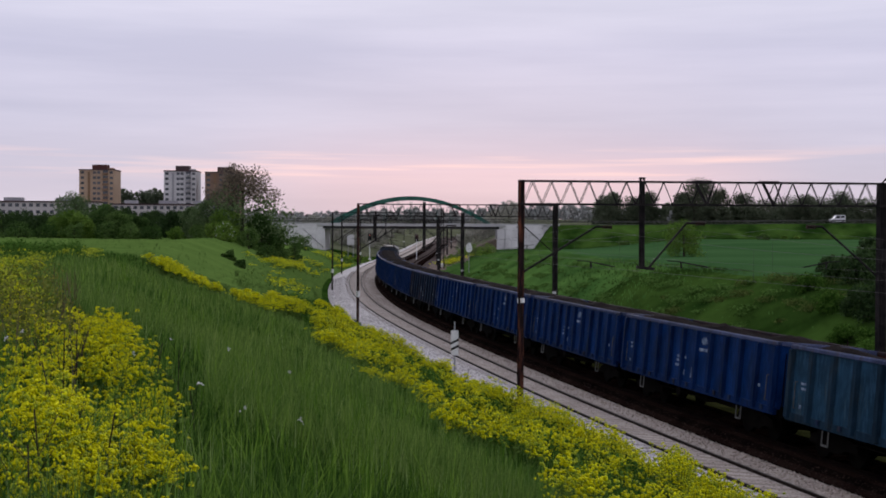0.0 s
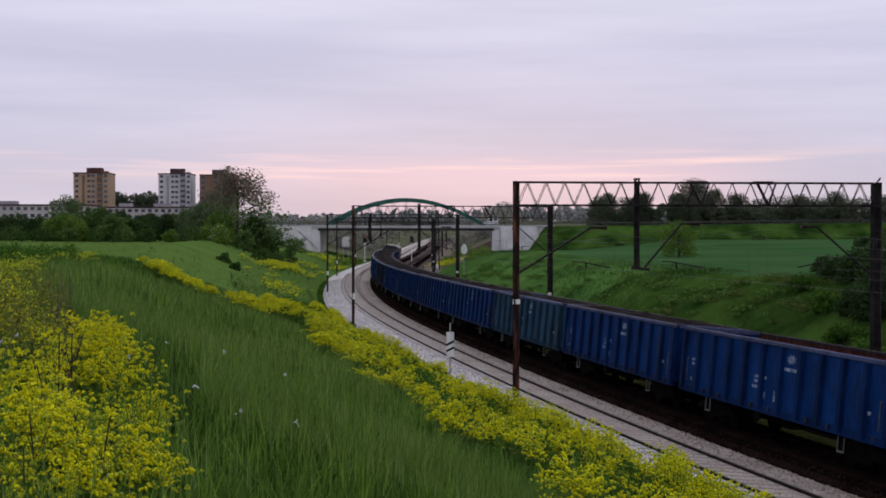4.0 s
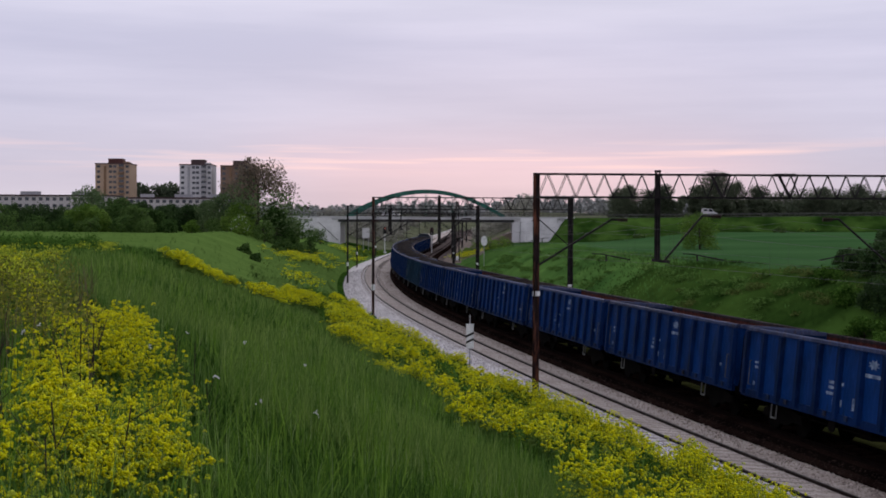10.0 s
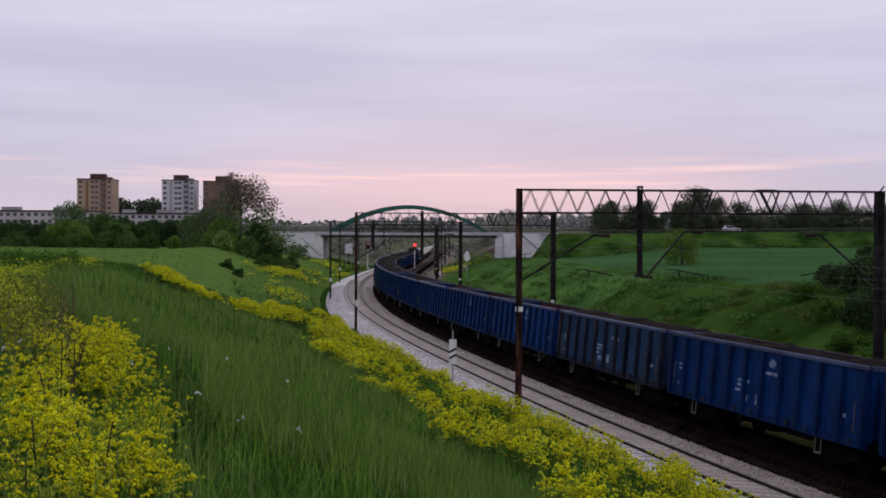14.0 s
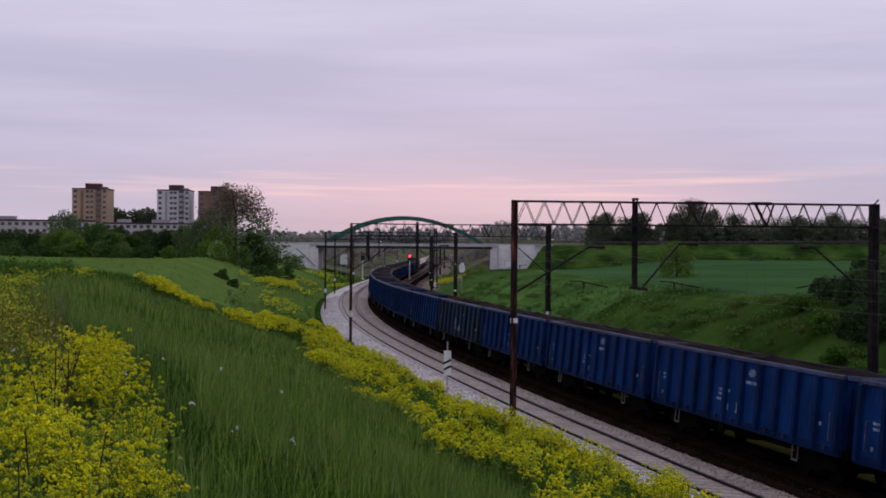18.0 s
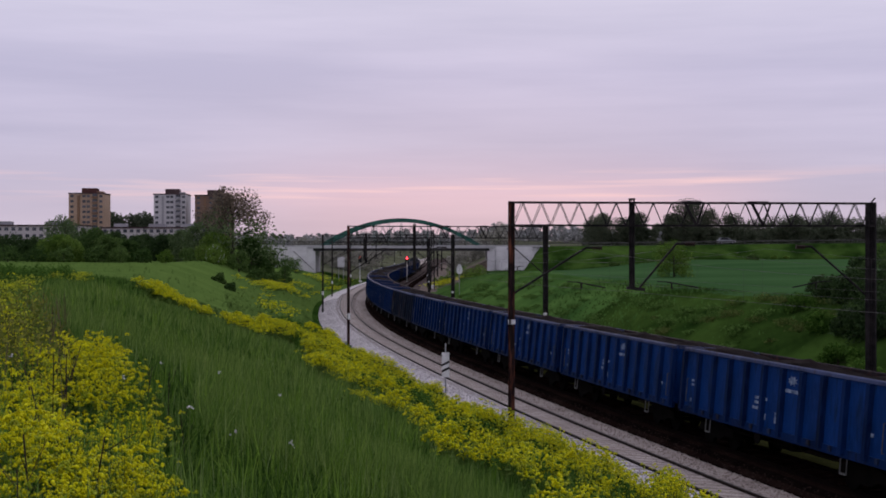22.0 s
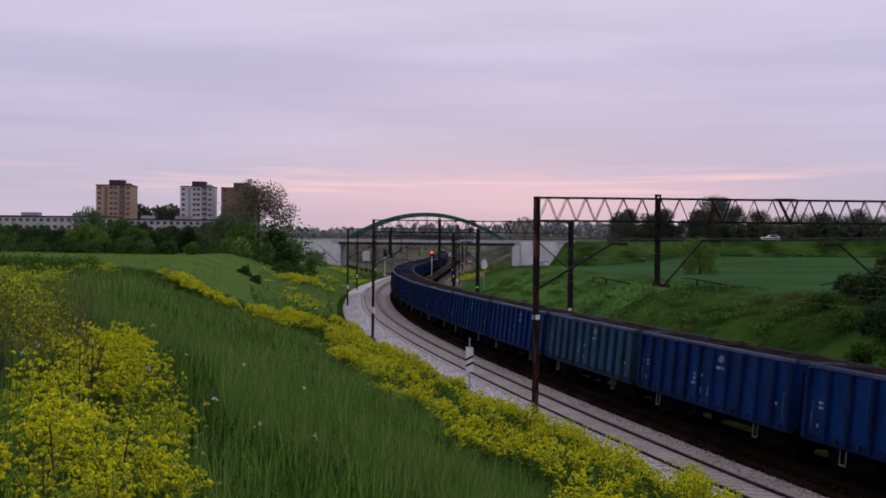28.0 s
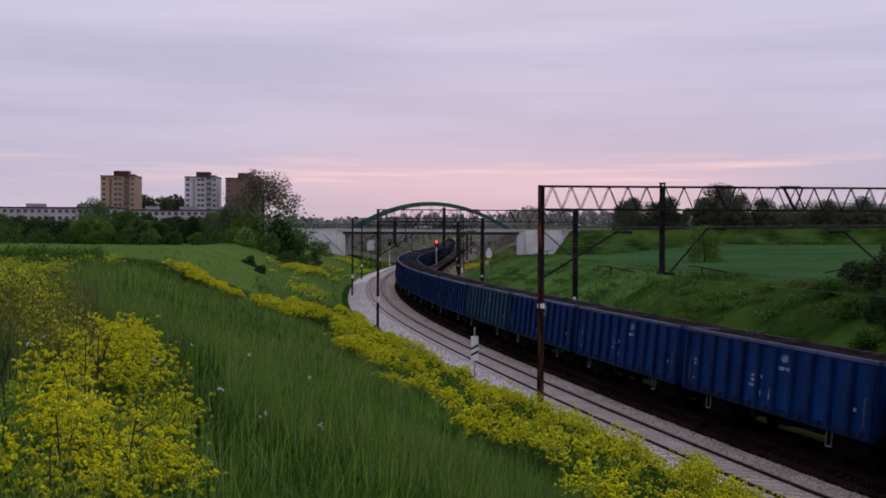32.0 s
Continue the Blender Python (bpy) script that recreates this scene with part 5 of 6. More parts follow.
# ---------- grass ----------
def blades(name, x, y, h, w, material, label, rng, lean=0.35, lift=0.0, category="grass", soft=False):
    n = len(x)
    z = height(x, y) - 0.03 + lift
    a = rng.uniform(0, 6.283, n)
    if soft:
        a = -0.64 + rng.normal(0, 0.3, n)
    dx, dy = np.cos(a), np.sin(a)
    b = rng.uniform(0, 6.283, n)
    k = lean * rng.random(n) ** 1.3 * h
    lx, ly = np.cos(b) * k, np.sin(b) * k
    v = np.empty((n, 5, 3))
    for i, (f, ww) in enumerate(((0, -1), (0, 1), (0.55, -0.75), (0.55, 0.75), (1.0, 0))):
        v[:, i, 0] = x + dx * ww * w / 2 + lx * f * f
        v[:, i, 1] = y + dy * ww * w / 2 + ly * f * f
        v[:, i, 2] = z + h * f * (1 - 0.15 * (k / h) * f)
    t = np.array([(0, 1, 3), (0, 3, 2), (2, 3, 4)])
    f = (t[None] + (np.arange(n) * 5)[:, None, None]).reshape(-1, 3)
    me = soup(name, v.reshape(-1, 3), f, material)
    if soft:
        # short turf is lit like the ground that it grows on
        me.polygons.foreach_set("use_smooth", np.ones(len(f), bool))
        e = 1.0
        nx, ny = (height(x - e, y) - height(x + e, y)) / (2 * e), (height(x, y - e) - height(x, y + e)) / (2 * e)
        nn = np.stack([nx, ny, np.ones(n)], 1)
        nn /= np.linalg.norm(nn, axis=1)[:, None]
        me.normals_split_custom_set_from_vertices(np.repeat(nn, 5, 0).tolist())
    ob = new(name, me)
    return tagged(ob, label, category, kind="stuff")


def wedge(n, y0, y1, rng, spread=0.43, power=1.0):
    """Places spread over a widening stretch of ground ahead, denser towards its near end."""
    y = y0 * (y1 / y0) ** (rng.random(n) ** power)
    return (rng.random(n) * 2 - 1) * (spread * y + 1.2), y


def patchy(x, y, f=1.0):
    return 0.5 + 0.25 * np.sin(x * 1.7 * f + 2.1 * np.sin(y * 0.9 * f)) + 0.25 * np.sin(y * 2.3 * f + 1.7 * np.sin(x * 1.1 * f))


def tufts(n, y0, y1, rng, per, size, material, label, name, lo=7.0):
    """Bunches of longer blades that spread from one root."""
    cx, cy = wedge(n, y0, y1, rng)
    keep = lateral(cx, cy) > lo
    cx, cy = np.repeat(cx[keep], per), np.repeat(cy[keep], per)
    r = 0.035 + 0.003 * cy
    x, y = cx + rng.normal(0, 1, len(cx)) * r, cy + rng.normal(0, 1, len(cx)) * r
    h = size * (0.55 + 0.6 * rng.random(len(x))) * np.repeat(rng.uniform(0.75, 1.2, len(x) // per), per)
    blades(name, x, y, h, 0.0045 + 0.0009 * y, material, label, rng, 0.5)


def make_grass():
    rng = np.random.default_rng(21)
    x, y = wedge(170000, 2.6, 45, rng)
    keep = lateral(x, y) > 4.6
    x, y = x[keep], y[keep]
    h = (0.2 + 0.36 * rng.random(len(x))) * (0.6 + 0.65 * patchy(x, y, 0.35))
    blades("meadow_grass", x, y, h, 0.006 + 0.0011 * y, "grass", "tall dense green meadow grass", rng, 0.5)
    x, y = rng.normal(-1.15, 0.3, 700), rng.normal(5.6, 0.7, 700)
    blades("dead_grass", x, y, 0.12 + 0.22 * rng.random(700), 0.008, "deadgrass", "matted brown dead grass beside the flower clump", rng, 1.6)
    # the meadow goes on beside and behind the camera
    x, y = rng.uniform(-16, 4, 42000), rng.uniform(-8, 9, 42000)
    keep = (lateral(x, y) > 4.6) & (np.abs(x) > 0.43 * y + 1.2) & (np.hypot(x, y) > 0.5)
    x, y = x[keep], y[keep]
    blades("meadow_grass", x, y, 0.2 + 0.3 * rng.random(len(x)), 0.012, "grass", "tall dense green meadow grass on the bank's top", rng, 0.75)
    tufts(1500, 4.2, 45, rng, 11, 0.66, "tuft", "lighter green bunches of long meadow grass", "grass_tufts")
    x, y = wedge(9000, 3.6, 45, rng)
    keep = (lateral(x, y) > 7) & (patchy(x, y, 0.8) > 0.5)
    x, y = x[keep], y[keep]
    blades("pale_stems", x, y, 0.45 + 0.32 * rng.random(len(x)), 0.003 + 0.0006 * y, "straw", "pale grass stems standing in the meadow", rng, 0.5)
    x, y = wedge(68000, 12, 60, rng)
    keep = (lateral(x, y) > 9.5) & (y < 47) & (patchy(x, y, 0.25) + 0.3 * patchy(x, y, 0.9) > 0.42) & ((x > -0.2 * y) | (y > 19))
    x, y = x[keep], y[keep]
    blades("seed_grass", x, y, 0.48 + 0.25 * rng.random(len(x)), 0.003 + 0.0008 * y, "olive", "olive grass stems with seed heads in the meadow", rng, 0.5)
    x, y = wedge(130000, 45, 300, rng, 0.42)
    u = lateral(x, y)
    keep = (u > 4.0) & (u < 62) & ((y < 70) | (rng.random(len(x)) < np.where(u < 12, 0.4, 0.06)))
    x, y = x[keep], y[keep]
    blades("bank_grass", x, y, (0.1 + 0.14 * rng.random(len(x))) * (0.6 + 0.8 * patchy(x, y, 0.15)), 0.02 + 0.0009 * y, "bankgrass", "green grass on the cutting's near bank", rng, 0.5, soft=True)
    x, y = wedge(170000, 48, 300, rng, 0.42)
    u = lateral(x, y)
    keep = (u < -12.0) & ((u > -23.5) | (np.abs(y - 288) < 12)) & (np.abs(y - ROAD_Y) > 6.3)
    x, y = x[keep], y[keep]
    h = (0.1 + 0.16 * rng.random(len(x))) * (0.4 + 1.1 * patchy(x, y, 0.12))
    k = (y + rng.normal(0, 12, len(x)) > 100) & (y < 264)
    blades("lighter_bank_grass", x[k], y[k], h[k], 0.02 + 0.0009 * y[k], "midgrass", "lighter green grass further along the far bank", rng, 0.35, soft=True)
    x, y, h = x[~k], y[~k], h[~k]
    blades("far_bank_grass", x, y, h, 0.02 + 0.0009 * y, "roughgrass", "rough green grass on the far bank of the cutting", rng, 0.35, soft=True)


make_grass()


def slope_weeds():
    """Low dark patches of rank weeds that mottle the far bank."""
    rng = np.random.default_rng(61)
    n = 150
    s, u = rng.uniform(35, 150, n), -rng.uniform(12.5, 20.5, n)
    th = np.interp(s, S_AXIS, TH)
    x, y = np.interp(s, S_AXIS, CX) - u * np.sin(th), np.interp(s, S_AXIS, CY) + u * np.cos(th)
    v, f = leaf_cloud(np.stack([x, y, height(x, y) + 0.12], 1), list(rng.uniform(0.4, 1.3, n)), 40000, 0.075, rng, 0.3, 0.1)
    tagged(new("slope_weeds", soup("slope_weeds", v, f, "slopeweed")), "low dark green weeds in patches on the far bank", "weeds", kind="stuff")
    n = 46
    s, u = rng.uniform(25, 70, n), -rng.uniform(13, 22, n)
    th = np.interp(s, S_AXIS, TH)
    x, y = np.interp(s, S_AXIS, CX) - u * np.sin(th), np.interp(s, S_AXIS, CY) + u * np.cos(th)
    v, f = leaf_cloud(np.stack([x, y, height(x, y) + 0.1], 1), list(rng.uniform(0.4, 1.1, n)), 12000, 0.06, rng, 0.35, 0.1)
    tagged(new("dry_slope_weeds", soup("dry_slope_weeds", v, f, "drypatch")), "dull brownish weeds in patches on the far bank", "weeds", kind="stuff")


slope_weeds()


# ---------- yellow flowers ----------
def flowers(name, px, py, ph, heads, size, label, rng, spread=0.16, stem_w=0.006, green=0.12, stack=1, ball=0.0, drop=0.1):
    """Branching yellow-flowering plants: stems, leaves and upright clusters of small blooms."""
    t = thing(name, label, "wild flowers", kind="stuff")
    n = len(px)
    z = height(px, py)
    k = heads
    hx = np.repeat(px, k) + rng.normal(0, spread, n * k)
    hy = np.repeat(py, k) + rng.normal(0, spread, n * k)
    hz = np.repeat(z + ph, k) - np.abs(rng.normal(0, drop, n * k)) * np.repeat(ph, k)
    p = np.stack([hx, hy, hz], 1)
    q = np.repeat(p, stack, 0)
    lev = np.tile(np.arange(stack), n * k)
    d = rng.normal(0, 1, (len(q), 3))
    d /= np.linalg.norm(d, axis=1)[:, None]
    d[:, 2] = np.abs(d[:, 2]) * 1.1 - 0.2
    q += d * ball * np.repeat(rng.uniform(0.6, 1.25, n * k), stack)[:, None]
    pick = np.repeat(rng.random(n * k) < green, stack) | (rng.random(len(q)) < green * 0.4)
    r = rng.uniform(0.65, 1.2, len(q)) * size
    part("flower_heads", soup("flower_heads", *octa(q[~pick], r[~pick], rng, 0.85), "petal"), "petal", t, "yellow flower heads")
    part("buds", soup("buds", *octa(q[pick], r[pick] * 0.8, rng, 1.2), "petal_green"), "petal_green", t, "yellow-green buds")
    # stems: one thin blade for each second head
    q = p[::4] - np.array([0, 0, 0.02])
    m = len(q)
    bx, by = np.repeat(px, k)[::4], np.repeat(py, k)[::4]
    bz = np.repeat(z, k)[::4] + 0.1
    a = rng.uniform(0, 6.28, m)
    w = stem_w * (1 + 0.5 * rng.random(m))
    o = np.stack([np.cos(a) * w, np.sin(a) * w, 0 * a], 1)
    b0 = np.stack([bx, by, bz], 1)
    mid = b0 * 0.45 + q * 0.55
    mid[:, :2] = b0[:, :2] * 0.6 + q[:, :2] * 0.4
    v = np.stack([b0 - o, b0 + o, mid + o * 0.8, mid - o * 0.8, q + o * 0.5, q - o * 0.5], 1).reshape(-1, 3)
    f = np.array([(0, 1, 2, 3), (3, 2, 4, 5)])[None] + (np.arange(m) * 6)[:, None, None]
    part("stems", soup("stems", v, f.reshape(-1, 4), "stem"), "stem", t, "green branching stems")
    # leaves
    m = n * 5
    lp = np.stack([np.repeat(px, 5) + rng.normal(0, spread * 0.8, m), np.repeat(py, 5) + rng.normal(0, spread * 0.8, m), np.repeat(z, 5) + np.repeat(ph, 5) * rng.uniform(0.1, 0.7, m)], 1)
    a = rng.normal(size=(m, 3)) * np.array([1, 1, 0.5])
    a /= np.linalg.norm(a, axis=1)[:, None]
    b = np.cross(a, rng.normal(size=(m, 3)))
    b /= np.linalg.norm(b, axis=1)[:, None]
    s = rng.uniform(0.03, 0.07, m)[:, None] * (1 + stem_w * 40)
    v = np.stack([lp - a * s, lp + b * s * 0.4, lp + a * s, lp - b * s * 0.4], 1).reshape(-1, 3)
    part("leaves", soup("leaves", v, np.arange(4 * m).reshape(m, 4), "stem"), "stem", t)
    return t


def along(pts, n, rng):
    """Places scattered about a bent line of (s, u, half width) points."""
    pts = np.array(pts, float)
    seg = np.concatenate([[0], np.cumsum(np.hypot(*np.diff(pts[:, :2], axis=0).T))])
    d = rng.random(n) * seg[-1]
    s, u = np.interp(d, seg, pts[:, 0]), np.interp(d, seg, pts[:, 1])
    u = u + rng.uniform(-1, 1, n) * np.interp(d, seg, pts[:, 2])
    th = np.interp(s, S_AXIS, TH)
    return np.interp(s, S_AXIS, CX) - u * np.sin(th), np.interp(s, S_AXIS, CY) + u * np.cos(th)


def mounds(cx, cy, r, per, top, rng):
    """Plants gathered into rounded clumps: their places and heights."""
    n = len(cx)
    a, q = rng.uniform(0, 6.283, n * per), np.sqrt(rng.random(n * per))
    rr = np.repeat(r, per) * (0.85 + 0.3 * np.sin(3 * a + np.repeat(rng.uniform(0, 6, n), per)))
    x, y = np.repeat(cx, per) + np.cos(a) * q * rr, np.repeat(cy, per) + np.sin(a) * q * rr
    h = np.repeat(top, per) * (0.5 + 0.5 * np.sqrt(1 - q * q * 0.98)) * rng.uniform(0.9, 1.08, n * per)
    return x, y, h


def broken(cx, cy, f, cut):
    """Keeps the places where an uneven pattern is high, so that drifts have gaps."""
    k = patchy(cx, cy, f) > cut
    return cx[k], cy[k]


def make_flowers():
    rng = np.random.default_rng(33)
    # broad drifts on the bank's face, climbing over its shoulder
    cx, cy = along([(0, 8.8, 3.6), (4, 8.8, 3.6), (8, 8.6, 3.6), (15, 8.4, 3.4), (24, 8.8, 2.6), (31, 8.6, 1.9), (42, 8.4, 1.8), (50, 8.2, 1.9), (54, 9.6, 1.4)], 380, rng)
    cx, cy = broken(cx, cy, 0.8, 0.42)
    n = len(cx)
    x, y, h = mounds(cx, cy, rng.uniform(0.22, 0.6, n), 15, rng.uniform(0.5, 1.0, n), rng)
    flowers("mustard_bank_flowers", x, y, h, 7, 0.023, "drifts of yellow mustard flowers in rounded clumps on the bank", rng, 0.07, 0.005, 0.36, 4, 0.04)
    cx, cy = along([(54, 9.6, 0.8), (46, 11.6, 0.6), (39, 12.8, 0.6), (41, 14.0, 0.6), (45, 15.2, 0.7), (51, 16.4, 0.6)], 84, rng)
    cx, cy = broken(cx, cy, 0.9, 0.33)
    n = len(cx)
    x, y, h = mounds(cx, cy, rng.uniform(0.18, 0.5, n), 16, rng.uniform(0.4, 0.8, n), rng)
    flowers("mustard_shoulder_flowers", x, y, h, 6, 0.028, "loose line of yellow mustard clumps over the bank's shoulder", rng, 0.08, 0.006, 0.3, 4, 0.045)
    # strip along the ballast's edge, and the tall stand at its near end
    cx, cy = along([(16, 5.1, 0.9), (28, 5.1, 0.9), (38, 5.3, 0.9), (48, 5.7, 0.9), (58, 6.3, 1.0), (72, 6.4, 0.6)], 90, rng)
    cx, cy = broken(cx, cy, 0.9, 0.38)
    n = len(cx)
    x, y, h = mounds(cx, cy, rng.uniform(0.25, 0.62, n), 20, rng.uniform(0.6, 1.15, n), rng)
    flowers("mustard_edge_flowers", x, y, h, 7, 0.023, "strip of yellow mustard clumps along the ballast's edge", rng, 0.07, 0.006, 0.2, 4, 0.04)
    cx, cy = along([(-2, 6.6, 1.2), (4, 6.6, 1.2), (10, 6.4, 1.2), (16, 6.3, 1.2), (24, 6.2, 1.0)], 92, rng)
    cx, cy = broken(cx, cy, 0.7, 0.3)
    n = len(cx)
    x, y, h = mounds(cx, cy, rng.uniform(0.35, 0.7, n), 24, rng.uniform(0.95, 1.38, n), rng)
    flowers("mustard_tall_flowers", x, y, h, 7, 0.021, "tall billowing yellow mustard stand at the foot of the bank", rng, 0.075, 0.005, 0.38, 4, 0.038, 0.16)
    # leafy green clumps without bloom between the flowers
    gx, gy = along([(2, 8.0, 3.6), (16, 7.6, 3.2), (30, 7.6, 2.6), (50, 7.2, 2.2), (70, 7.0, 1.6)], 260, rng)
    v, f = leaf_cloud(np.stack([gx, gy, height(gx, gy) + 0.4], 1), list(rng.uniform(0.22, 0.55, 260)), 44000, 0.05, rng, 0.9, 0.2)
    tagged(new("bank_weeds", soup("bank_weeds", v, f, "weed")), "leafy green weeds between the yellow clumps", "weeds", kind="stuff")
    # scattered patches further along the bank
    xs, ys = [], []
    for s, u, r, k in ((122, 9.8, 1.8, 20), (134, 9.0, 1.2, 46), (140, 8.4, 1.0, 40), (146, 7.4, 1.2, 34), (142, 5.6, 1.6, 16), (240, 9.6, 3, 60), (262, 9.4, 4, 60), (222, 5.0, 2, 40), (82, 8.4, 1.4, 18), (98, 7.5, 2, 12), (170, 6.5, 3, 24)):
        ss, uu = s + rng.normal(0, r * 2.0, k), u + rng.normal(0, r * 0.5, k)
        for a, b in zip(ss, uu):
            q = at_s(a, max(b, 4.6))
            xs.append(q[0]), ys.append(q[1])
    flowers("mustard_far_flowers", np.array(xs), np.array(ys), 0.45 + 0.5 * rng.random(len(xs)), 8, 0.06, "scattered yellow flower patches on the bank", rng, 0.28, 0.02, 0.5, 3, 0.09)
    xs, ys = [], []
    for s, u, r in ((262, -16, 4), (250, -15, 3), (236, -15, 3)):
        for _ in range(60):
            q = at_s(s + rng.normal(0, r * 1.6), u + rng.normal(0, r * 0.5))
            xs.append(q[0]), ys.append(q[1])
    flowers("mustard_bridge_flowers", np.array(xs), np.array(ys), 0.5 + 0.4 * rng.random(len(xs)), 8, 0.1, "yellow flowers on the bank before the bridge", rng, 0.4, 0.03, 0.6)
    # the near clump beside the camera
    xs, ys, hs = [], [], []
    for cx, cy, r, top in ((-2.35, 7.1, 0.34, 0.62), (-2.05, 6.7, 0.36, 0.58), (-1.72, 6.9, 0.26, 0.55), (-2.25, 6.0, 0.3, 0.55), (-1.8, 6.1, 0.3, 0.5), (-1.95, 5.3, 0.3, 0.42), 
                           (-2.55, 10.6, 0.26, 0.5), (-2.95, 11.0, 0.36, 0.62), (-3.4, 10.9, 0.36, 0.6), (-3.3, 12.2, 0.4, 0.68), (-3.75, 12.4, 0.4, 0.7), (-4.0, 14.4, 0.42, 0.72), (-4.35, 15.4, 0.4, 0.78),
                           (-4.5, 13.2, 0.3, 0.5), (-5.35, 15.6, 0.3, 0.6), (-6.1, 17.4, 0.3, 0.7),
                           (-3.18, 9.7, 0.32, 0.5), (-3.6, 10.2, 0.3, 0.55), (-2.95, 8.9, 0.3, 0.5), (-2.6, 8.7, 0.28, 0.46), (-2.45, 9.6, 0.24, 0.42), (-2.0, 7.9, 0.24, 0.44), (-2.6, 7.8, 0.24, 0.48)):
        k = int(220 * r * r) + 6
        x, y, h = mounds(np.array([cx]), np.array([cy]), np.array([r]), k, np.array([top]), rng)
        xs.append(x), ys.append(y), hs.append(h)
    x, y = np.concatenate(xs), np.concatenate(ys)
    flowers("mustard_near_flowers", x, y, np.concatenate(hs) * rng.uniform(0.8, 1.22, len(x)), 9, 0.0105, "clump of tall yellow mustard flowers in the meadow", rng, 0.075, 0.0024, 0.26, 9, 0.021, 0.16)
    # taller plants at the meadow's edge, and the yellow-green line along its brow
    d = np.concatenate([rng.uniform(17, 42, 32), rng.uniform(50, 68, 34)])
    cx = -d * np.concatenate([rng.uniform(0.335, 0.42, 32), rng.uniform(0.29, 0.4, 34)])
    top = np.interp(d, [17, 24, 60], [0.85, 0.95, 0.55]) * rng.uniform(0.8, 1.12, len(d))
    x, y, h = mounds(cx, d, rng.uniform(0.2, 0.5, len(d)) * (0.6 + d / 50), 9, top, rng)
    flowers("mustard_meadow_flowers", x, y, h, 7, 0.026, "tall yellow-green mustard plants along the meadow's brow", rng, 0.13, 0.008, 0.84, 4, 0.055, 0.22)
    # brownish weeds gone to seed at the meadow's edge
    wx, wy = rng.uniform(-0.43, -0.31, 80), rng.uniform(11, 26, 80)
    wx = wx * wy
    cz = height(wx, wy)
    v, f = leaf_cloud(np.stack([wx, wy, cz + rng.uniform(0.3, 0.85, 80)], 1), list(rng.uniform(0.14, 0.3, 80)), 5000, 0.03, rng, 1.2, 0.1)
    tagged(new("seeding_weeds", soup("seeding_weeds", v, f, "dryweed")), "brownish seeding weeds at the meadow's edge", "weeds", kind="stuff")
    x, y = rng.uniform(-0.43, -0.3, 420), rng.uniform(10, 26, 420)
    x = x * y
    blades("weed_stalks", x, y, rng.uniform(0.6, 1.05, 420), 0.008 + 0.0006 * y, "deadgrass", "thin brown stalks of seeding weeds", rng, 0.3)
    # rank grass and weeds on the brow, before the thicket
    y = rng.uniform(44, 66, 5200)
    x = -y * rng.uniform(0.24, 0.44, 5200)
    tall = np.interp(-x / y, [0.24, 0.3, 0.44], [0.25, 0.75, 0.95])
    blades("brow_grass", x, y, tall * rng.uniform(0.6, 1.05, 5200), 0.05, "grass", "rank tall grass on the meadow's brow", rng, 0.4)
    wy = rng.uniform(46, 64, 90)
    wx = -wy * rng.uniform(0.3, 0.44, 90)
    v, f = leaf_cloud(np.stack([wx, wy, height(wx, wy) + rng.uniform(0.3, 0.75, 90)], 1), list(rng.uniform(0.2, 0.5, 90)), 7000, 0.06, rng, 0.9, 0.1)
    tagged(new("brow_weeds", soup("brow_weeds", v, f, "weed")), "leafy green weeds on the meadow's brow", "weeds", kind="stuff")
    # white umbels and dark dead stalks among the near flowers
    x, y = rng.uniform(-4.2, -1.4, 9), rng.uniform(10, 17, 9)
    p = np.stack([x, y, height(x, y) + rng.uniform(0.5, 0.72, 9)], 1)
    q = np.repeat(p, 7, 0) + rng.normal(0, 0.012, (63, 3))
    t = thing("white_umbels", "small white umbel flowers standing in the grass", "wild flowers", kind="stuff")
    part("umbels", soup("umbels", *octa(q, np.full(63, 0.012), rng, 0.7), "white_bloom"), "white_bloom", t)
    m = MB()
    for a in p:
        m.bar((a[0], a[1], a[2] - 0.8), tuple(a), 0.006, n=3)
    part("stalks", m, "stem", t)
    m = MB()
    for k in range(26):
        a = Vector((rng.uniform(-4.4, -1.8), rng.uniform(5.5, 12), 0))
        a.z = float(height(a.x, a.y))
        b = a + Vector((rng.normal(0, 0.16), rng.normal(0, 0.1), rng.uniform(0.5, 0.95)))
        m.bar(a, b, 0.009, n=3)
        for j in range(3):
            c = a.lerp(b, rng.uniform(0.4, 0.9))
            m.bar(c, c + Vector((rng.normal(0, 0.1), rng.normal(0, 0.1), rng.uniform(0.08, 0.2))), 0.005, n=3)
    tagged(solid("dead_stalks", m, "twig", "thin dark dead stalks among the yellow flowers", "dead stalks"), kind="stuff")


make_flowers()


# ---------- the coal train ----------
WAGON, BODY, HALF_W, TOP, SILL = 13.8, 12.94, 1.48, 3.2, 1.12


